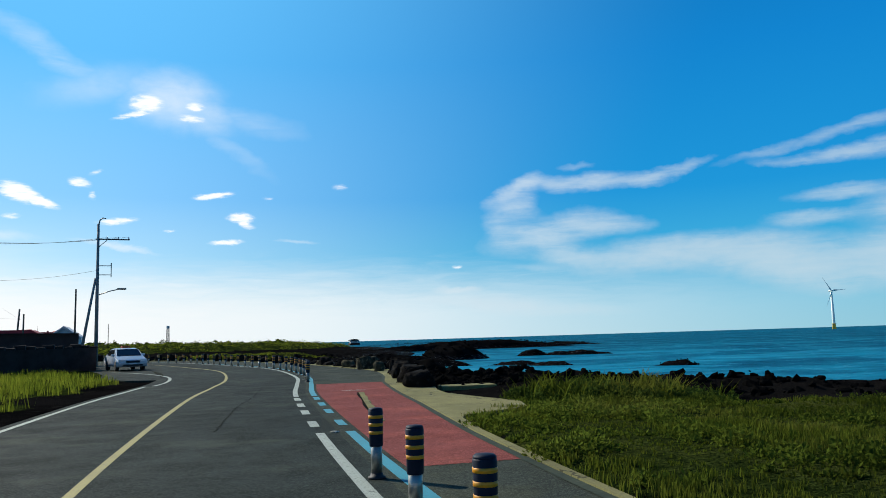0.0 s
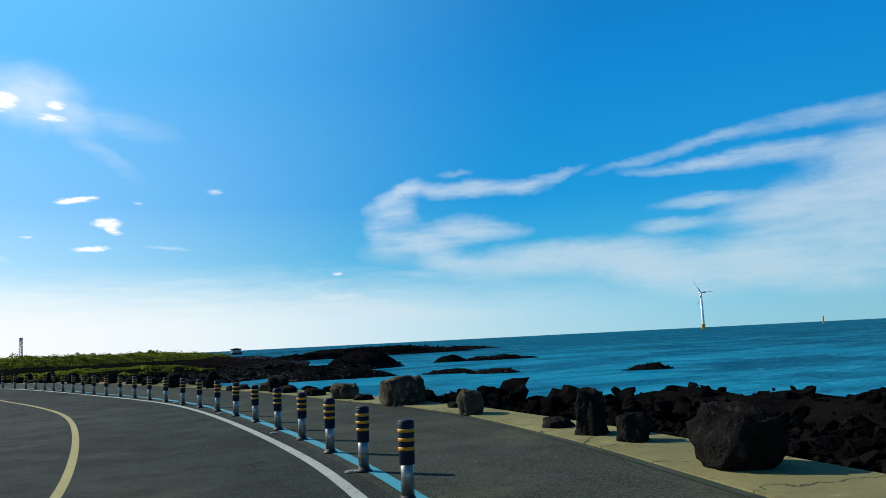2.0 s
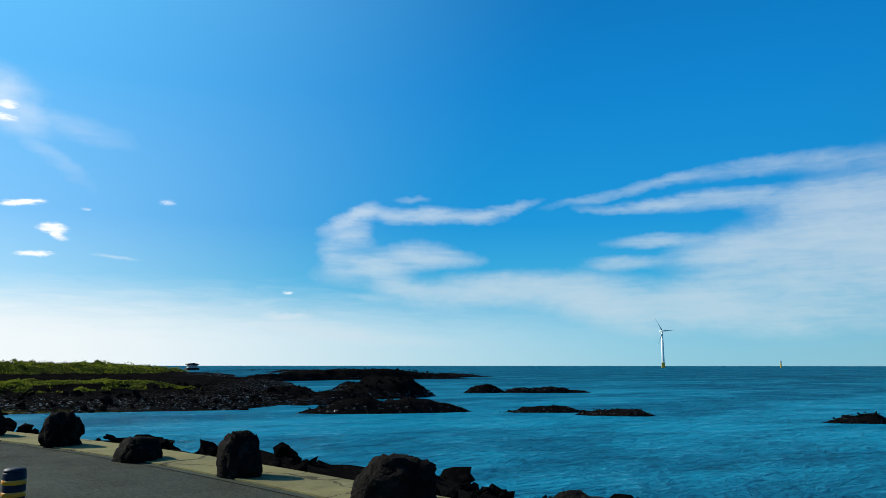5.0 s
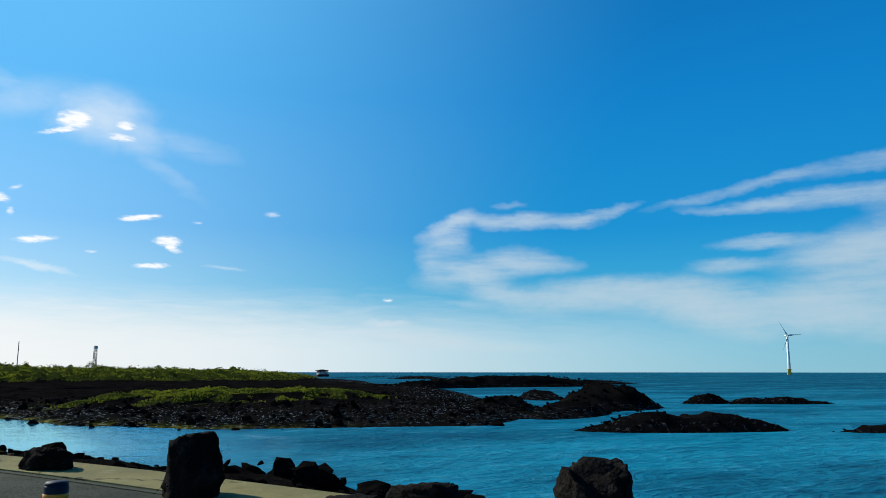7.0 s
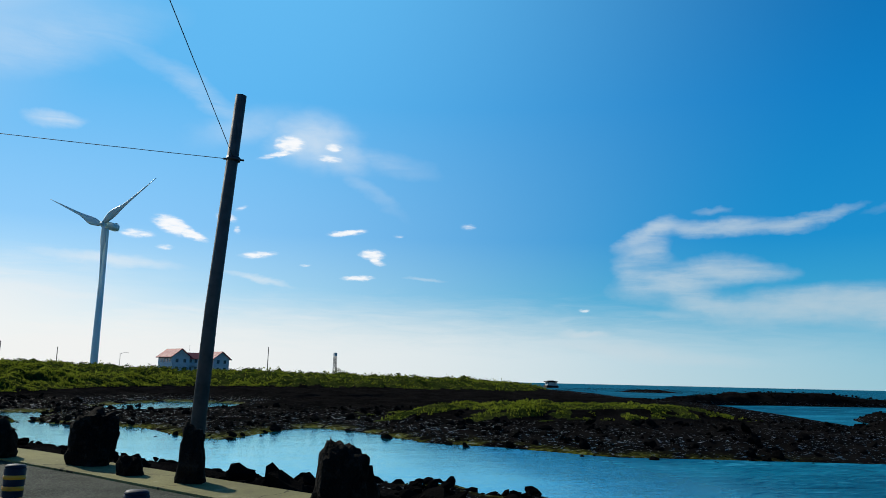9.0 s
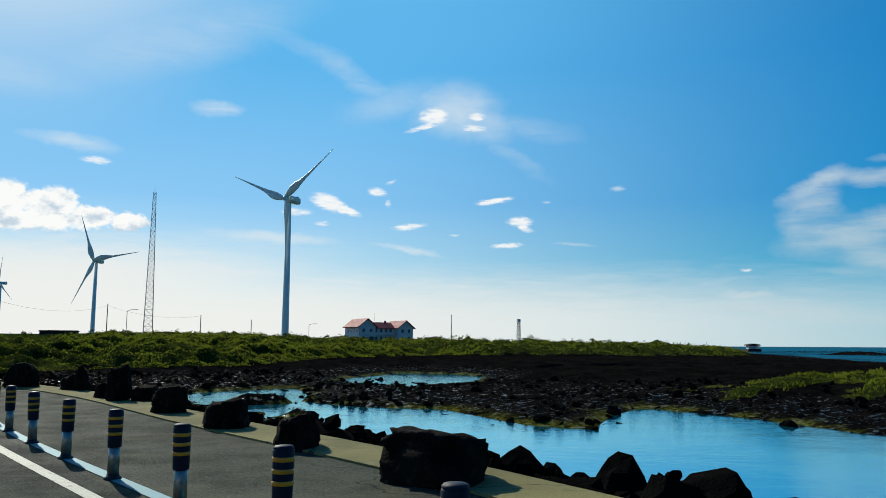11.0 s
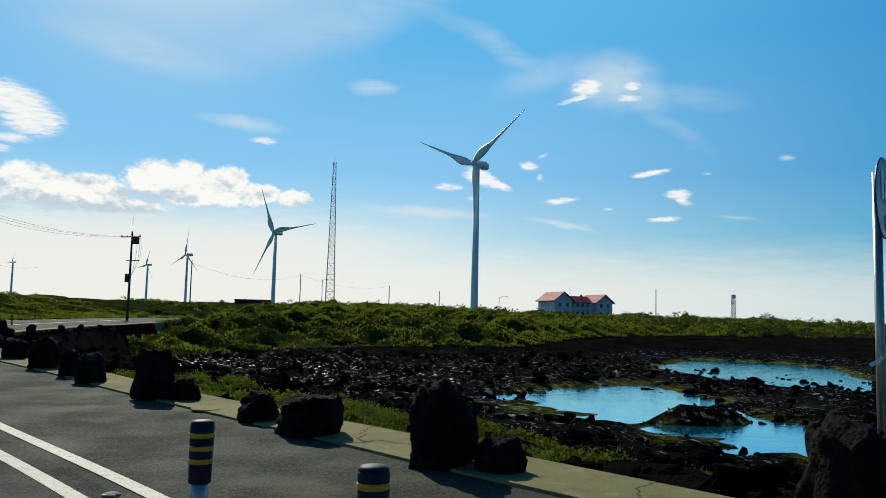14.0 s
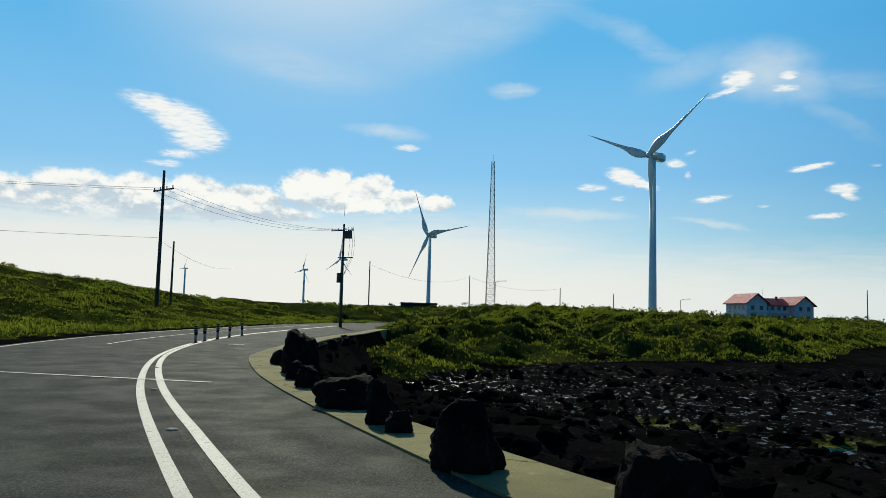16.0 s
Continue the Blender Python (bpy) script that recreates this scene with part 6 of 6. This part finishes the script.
# ---- walled yard on the landward side ----
def yard():
    w = thing("yard_wall", -0.6, 59.0, 0, 0)
    def run(name, pts, h, t, mat, label):
        bm = bmesh.new()
        for (ax, ay), (bx, by) in zip(pts, pts[1:]):
            d = Vector((bx - ax, by - ay, 0)).normalized()
            nrm = Vector((-d.y, d.x, 0)) * t
            v = [bm.verts.new(p) for p in ((ax, ay, -0.2), (bx, by, -0.2), (bx, by, h), (ax, ay, h))]
            u = [bm.verts.new(q.co + nrm) for q in v]
            for a in ((0, 1, 2, 3),):
                bm.faces.new([v[i] for i in a])
                bm.faces.new([u[i] for i in a[::-1]])
            for i in range(4):
                j = (i + 1) % 4
                bm.faces.new((v[j], v[i], u[i], u[j]))
        bmesh.ops.recalc_face_normals(bm, faces=bm.faces)
        part(name, bm, mat, w, label)
    run("front_wall", [(0.0, 0.0), (-7.6, -8.0), (-16, -12)], 1.55, 0.4, WALL_DARK, "low black stone wall")
    run("side_wall", [(0.0, 0.4), (-3.0, 16.0)], 1.55, 0.4, WALL_DARK, "low black stone wall")
    for i in range(16):
        t = i / 15
        part("coping_stone", block(-0.3, -0.3, 0, 0.35, 0.35, 0.16 + 0.08 * ((i * 7) % 3), 0.05), WALL_DARK, w, "", False, (-7.6 * t, -8.0 * t + 0.1, 1.5))
    tagged(w, "low black lava-stone yard wall beside the lay-by", "wall")
    s = thing("farm_shed", -6.9, 64.8, 0, 12)
    part("wall", block(-8.1, 0, -0.2, 5.4, 6.0, 2.7), WALL_BROWN, s, "dark brown shed wall")
    bm = bmesh.new()
    prof = [(5.5, 2.7), (-0.9, 2.8), (-3.6, 3.12), (-6.3, 3.57), (-8.3, 3.66), (-8.3, 2.65)]
    a = [bm.verts.new((x, -0.2, z)) for x, z in prof]
    c = [bm.verts.new((x, 6.2, z)) for x, z in prof]
    bm.faces.new(a)
    bm.faces.new(c[::-1])
    for i in range(len(a)):
        j = (i + 1) % len(a)
        bm.faces.new((a[j], a[i], c[i], c[j]))
    bmesh.ops.recalc_face_normals(bm, faces=bm.faces)
    part("roof", bm, WALL_DARK, s, "dark sloping roof")
    part("chimney", tube([(-4.1, 0.9, 3.1), (-4.1, 0.9, 5.1), (-4.4, 0.9, 5.32), (-4.7, 0.9, 5.1)], 0.18, 0.18, 10), DARK_METAL, s, "bent stove pipe")
    tagged(s, "dark brown farm shed with a sloping roof", "shed")
    c = thing("cottage", -3.0, 74.4, 0, -4)
    part("wall", prism([(-1.1, 0), (1.1, 0), (1.1, 2.5), (0, 3.25), (-1.1, 2.5)], 0, 3.5), ROOF_BLUE, c, "pale blue gable wall")
    part("roof", prism([(-1.3, 2.42), (0, 3.3), (1.3, 2.42), (1.3, 2.58), (0, 3.5), (-1.3, 2.58)], -0.2, 3.7), WALL_WHITE, c, "pale metal roof")
    part("annex", block(-6.2, 0.6, 0, -1.12, 3.4, 2.6), WALL_WHITE, c, "white annex")
    part("annex_roof", prism([(-6.4, 2.6), (-1.32, 2.6), (-2.6, 3.25), (-5.3, 3.25)], 0.4, 3.6), ROOF_RED, c, "dull red roof")
    tagged(c, "small pale blue cottage behind the wall", "house")
    for x, y, h in ((-2.0, 69, 6.3), (-5.95, 72.6, 4.5)):
        q = thing("thin_pole", x, y, 0)
        part("shaft", tube([(0, 0, 0), (0.03, 0, h)], 0.09, 0.06, 8), OLD_POLE, q)
        tagged(q, "thin dark wooden pole behind the yard wall", "pole", "thin poles")


yard()


# ---- oncoming taxi ----
def taxi():
    c = thing("taxi", 1.45, 56.5, 0, 10)
    # length along y, front at -y
    bm = bmesh.new()
    side = [(-2.38, 0.42), (-2.40, 0.62), (-2.25, 0.74), (-1.35, 0.92), (-0.55, 1.40), (0.35, 1.47), (1.15, 1.38), (1.85, 1.02), (2.35, 0.96), (2.42, 0.6), (2.38, 0.32), (-2.30, 0.26)]
    ring = []
    for x, k, lift in ((-0.90, 0.93, 0.0), (-0.84, 1.0, 0.0), (0.84, 1.0, 0.0), (0.90, 0.93, 0.0)):
        row = []
        for y, z in side:
            narrow = 1.0 - 0.22 * max(0.0, (z - 0.92) / 0.55)
            zz = z if abs(x) < 0.88 else 0.26 + (z - 0.26) * 0.965
            row.append(bm.verts.new((x * narrow, y * (1 if abs(x) < 0.88 else 0.985), zz)))
        ring.append(row)
    for a, b in zip(ring, ring[1:]):
        for i in range(len(side)):
            j = (i + 1) % len(side)
            bm.faces.new((a[i], a[j], b[j], b[i]))
    bm.faces.new(ring[0][::-1])
    bm.faces.new(ring[-1])
    bmesh.ops.recalc_face_normals(bm, faces=bm.faces)
    bmesh.ops.bevel(bm, geom=list(bm.edges), offset=0.035, segments=2, affect="EDGES")
    body = part("body", bm, CAR_PAINT, c, "silver-white car body", True)

    def pane(name, pts, label):
        bm = bmesh.new()
        v = [bm.verts.new(p) for p in pts]
        u = [bm.verts.new((p[0] * 0.97, p[1], p[2] - 0.03)) for p in pts]
        bm.faces.new(v)
        bm.faces.new(u[::-1])
        for i in range(len(v)):
            j = (i + 1) % len(v)
            bm.faces.new((v[j], v[i], u[i], u[j]))
        bmesh.ops.recalc_face_normals(bm, faces=bm.faces)
        part(name, bm, CAR_GLASS, c, label)

    pane("windscreen", [(-0.76, -1.29, 0.985), (0.76, -1.29, 0.985), (0.66, -0.62, 1.395), (-0.66, -0.62, 1.395)], "dark sloping windscreen")
    for sx in (-1, 1):
        pane("side_window", [(sx * 0.865, -1.05, 0.98), (sx * 0.865, 1.45, 1.02), (sx * 0.765, 1.0, 1.36), (sx * 0.745, -0.42, 1.38)], "dark side window")
        part("headlight", block(sx * 0.45, -2.415, 0.60, sx * 0.86, -2.2, 0.74, 0.02), LAMP_WHITE, c, "clear headlight")
        mirror = part("mirror", block(sx * 0.86, -0.98, 0.96, sx * 1.06, -0.86, 1.10, 0.03), CAR_PAINT, c, "door mirror")
        for y in (-1.45, 1.45):
            bm = turned([(0.20, -0.1), (0.33, -0.1), (0.34, 0.0), (0.33, 0.1), (0.20, 0.1)], 20)
            bmesh.ops.rotate(bm, matrix=Matrix.Rotation(radians(90), 3, "Y"), verts=bm.verts)
            tyre = part("wheel", bm, RUBBER, c, "black tyre", True, (sx * 0.80, y, 0.34))
            bm = turned([(0.21, -0.105), (0.19, 0.08), (0.05, 0.11)], 12)
            bmesh.ops.rotate(bm, matrix=Matrix.Rotation(radians(90 * sx), 3, "Y"), verts=bm.verts)
            part("rim", bm, STEEL, tyre, "alloy rim", True)
    part("grille", block(-0.42, -2.43, 0.52, 0.42, -2.3, 0.66, 0.01), RUBBER, c, "dark front grille")
    part("bumper_opening", block(-0.62, -2.42, 0.32, 0.62, -2.3, 0.42, 0.01), RUBBER, c, "dark lower opening")
    part("number_plate", block(-0.25, -2.445, 0.43, 0.25, -2.42, 0.52), SIGN_WHITE, c, "blank pale number plate")
    part("roof_sign", block(-0.28, -0.25, 1.47, 0.28, 0.05, 1.62, 0.05), TAXI_ORANGE, c, "orange-red roof light")
    tagged(c, "silver-white taxi with an orange roof light on the lay-by", "car")


taxi()


# ---- marks and patches on the paving ----
def bike_mark(s, off, scale, turn=0.0):
    q = beside(s, off)
    i = int(np.clip(np.searchsorted(RUN, s), 0, len(RUN) - 1))
    m = Matrix.Translation((q[0], q[1], 0.012)) @ Matrix.Rotation(math.atan2(RIGHT[i][1], RIGHT[i][0]) + turn, 4, "Z")
    bm = bmesh.new()
    for cx in (-0.42, 0.42):
        pts = [m @ (Vector((cx + 0.26 * math.cos(a * 0.3142), 0.26 * math.sin(a * 0.3142), 0)) * scale) for a in range(21)]
        for a, b in zip(pts, pts[1:]):
            c = m @ (Vector((cx, 0, 0)) * scale)
            a2, b2 = a.lerp(c, 0.24), b.lerp(c, 0.24)
            bm.faces.new([bm.verts.new(v) for v in (a, b, b2, a2)])
    for ax, ay, bx, by in ((-0.42, 0, -0.1, 0.42), (-0.1, 0.42, 0.3, 0.4), (0.42, 0, 0.24, 0.55), (-0.1, 0.42, 0.0, 0.0), (0.0, 0.0, 0.3, 0.4), (-0.42, 0, 0.0, 0.0), (-0.2, 0.5, 0.0, 0.5), (0.12, 0.58, 0.3, 0.56)):
        a, b = Vector((ax, ay, 0)), Vector((bx, by, 0))
        n = (b - a).normalized().cross(Vector((0, 0, 1))) * 0.03
        bm.faces.new([bm.verts.new(m @ (v * scale)) for v in (a - n, b - n, b + n, a + n)])
    tagged(mesh_object("bicycle_mark", bm, WHITE_LINE), "white painted bicycle symbol on the path", "road marking", "bicycle marks")


bike_mark(83.6, 1.72, 0.55)
bike_mark(224.0, 1.4, 0.55)
bike_mark(276.5, 2.0, 0.6)


def channel():
    a, b = Vector((6.88, 21.95, 0)), Vector((4.72, 13.95, 0))
    d = (b - a).normalized()
    n = Vector((d.y, -d.x, 0))
    bm = bmesh.new()
    bmk = bmesh.new()
    for i in range(16):
        p, q = a.lerp(b, i / 16), a.lerp(b, (i + 0.985) / 16)
        w0, w1 = 0.11 + 0.02 * math.sin(i * 2.1), 0.11 + 0.02 * math.sin(i * 2.1 + 1)
        top = [p - n * w0, q - n * w1, q + n * 0.03, p + n * 0.03]
        vt = [bm.verts.new((v.x, v.y, 0.016)) for v in top]
        vb = [bm.verts.new((v.x, v.y, -0.05)) for v in top]
        bm.faces.new(vt[::-1])
        for k in range(4):
            bm.faces.new((vt[k], vt[(k + 1) % 4], vb[(k + 1) % 4], vb[k]))
        gap = [p + n * 0.035, q + n * 0.035, q + n * (0.09 + 0.02 * math.sin(i)), p + n * (0.09 + 0.02 * math.sin(i - 1))]
        bmk.faces.new([bmk.verts.new((v.x, v.y, 0.0085)) for v in gap])
    bmesh.ops.recalc_face_normals(bm, faces=bm.faces)
    tagged(mesh_object("drain_edge", bm, CONCRETE), "broken pale concrete edge of a filled trench", kind="structure")
    tagged(mesh_object("trench_gap", bmk, CRACK), "dark open gap along the trench", kind="structure")
    slab = mesh_object("slab", block(0, -0.5, -0.2, 1.7, 0.4, 0.04, 0.015), CONCRETE)
    slab.matrix_basis = pose(9.6, 22.4, 0.0, 0, 0, -12)
    tagged(slab, "low grey concrete slab at the shore edge", "slab")
    lid = mesh_object("manhole_cover", turned([(0.22, 0.0), (0.22, 0.006), (0.20, 0.009)], 24), CONCRETE)
    lid.location = (-46.6, 156.9, 0.031)
    tagged(lid, "round worn manhole cover in the concrete strip", "manhole cover")


channel()


# ---- cracks in the surfaces ----
def crack(pts, w, label, seed):
    r = random.Random(seed)
    fine = []
    for (ax, ay), (bx, by) in zip(pts, pts[1:]):
        n = max(2, int(math.hypot(bx - ax, by - ay) / 0.12))
        fine += [(ax + (bx - ax) * i / n + r.uniform(-0.03, 0.03), ay + (by - ay) * i / n + r.uniform(-0.03, 0.03)) for i in range(n)]
    bm = bmesh.new()
    last = None
    for i, (x, y) in enumerate(fine):
        x2, y2 = fine[min(i + 1, len(fine) - 1)]
        d = Vector((x2 - x, y2 - y, 0))
        d = d.normalized() if d.length > 1e-6 else Vector((0, 1, 0))
        n = Vector((d.y, -d.x, 0)) * w * r.uniform(0.35, 1.2)
        row = [bm.verts.new((x - n.x, y - n.y, 0.009)), bm.verts.new((x + n.x, y + n.y, 0.009))]
        if last:
            bm.faces.new((last[0], last[1], row[1], row[0]))
        last = row
    tagged(mesh_object("crack", bm, CRACK), label, kind="structure")


crack([(5.23, 27.88), (3.83, 22.12), (2.99, 19.28), (2.44, 16.95), (2.12, 15.51), (1.77, 14.02)], 0.011, "dark sealed crack along the worn road lane", 1)
crack([(4.56, 14.10), (4.38, 13.32), (4.23, 12.78), (4.07, 12.25)], 0.006, "thin dark crack in the red coating", 2)
crack([(4.69, 13.85), (4.96, 13.73), (5.34, 13.73), (5.67, 13.89), (5.88, 13.72), (5.72, 12.94)], 0.005, "thin dark crack in the red coating", 3)
crack([(7.97, 27.26), (7.63, 25.92), (7.28, 24.73), (7.05, 23.96), (7.01, 23.60), (7.39, 23.53)], 0.006, "thin dark crack in the red coating", 4)


# ---- stone revetment below the far bend ----
def revetment():
    bm = bmesh.new()
    rows = []
    for s in np.arange(256, 312, 1.0):
        a, b = beside(s, STRIP_OUT(s) - 0.02), beside(s, STRIP_OUT(s) + 1.5)
        rows.append([bm.verts.new((a[0], a[1], 0.02)), bm.verts.new((b[0], b[1], -2.9))])
    for q, w in zip(rows, rows[1:]):
        bm.faces.new((q[0], q[1], w[1], w[0]))
    wall = mesh_object("retaining_wall", bm, LAVA)
    tagged(wall, "sloping black lava-stone retaining wall below the bend", kind="structure")
    shapes = []
    r = random.Random(77)
    for n in range(5):
        bm = block(-0.26, -0.12, -0.2, 0.26, 0.12, 0.2, 0.06)
        for v in bm.verts:
            v.co += Vector((r.uniform(-0.05, 0.05), r.uniform(-0.04, 0.04), r.uniform(-0.04, 0.04)))
        me = bpy.data.meshes.new("wall_stone")
        bm.to_mesh(me)
        bm.free()
        me.materials.append(DARK_BOULDER)
        shapes.append(me)
    k = 0
    for s in np.arange(256, 296, 0.62):
        for j in range(5):
            u = 0.12 + 0.27 * j
            q = beside(s + 0.3 * (j % 2), STRIP_OUT(s) + u)
            i = int(np.clip(np.searchsorted(RUN, s), 0, len(RUN) - 1))
            turn = math.degrees(math.atan2(RIGHT[i][1], RIGHT[i][0])) - 90
            ob = new("wall_stone", shapes[k % 5])
            ob.parent = wall
            ob.matrix_basis = pose(q[0], q[1], 0.02 - u * 1.95, r.uniform(25, 33), r.uniform(-12, 12), turn + 180)
            k += 1
            if k >= 300:
                return


revetment()
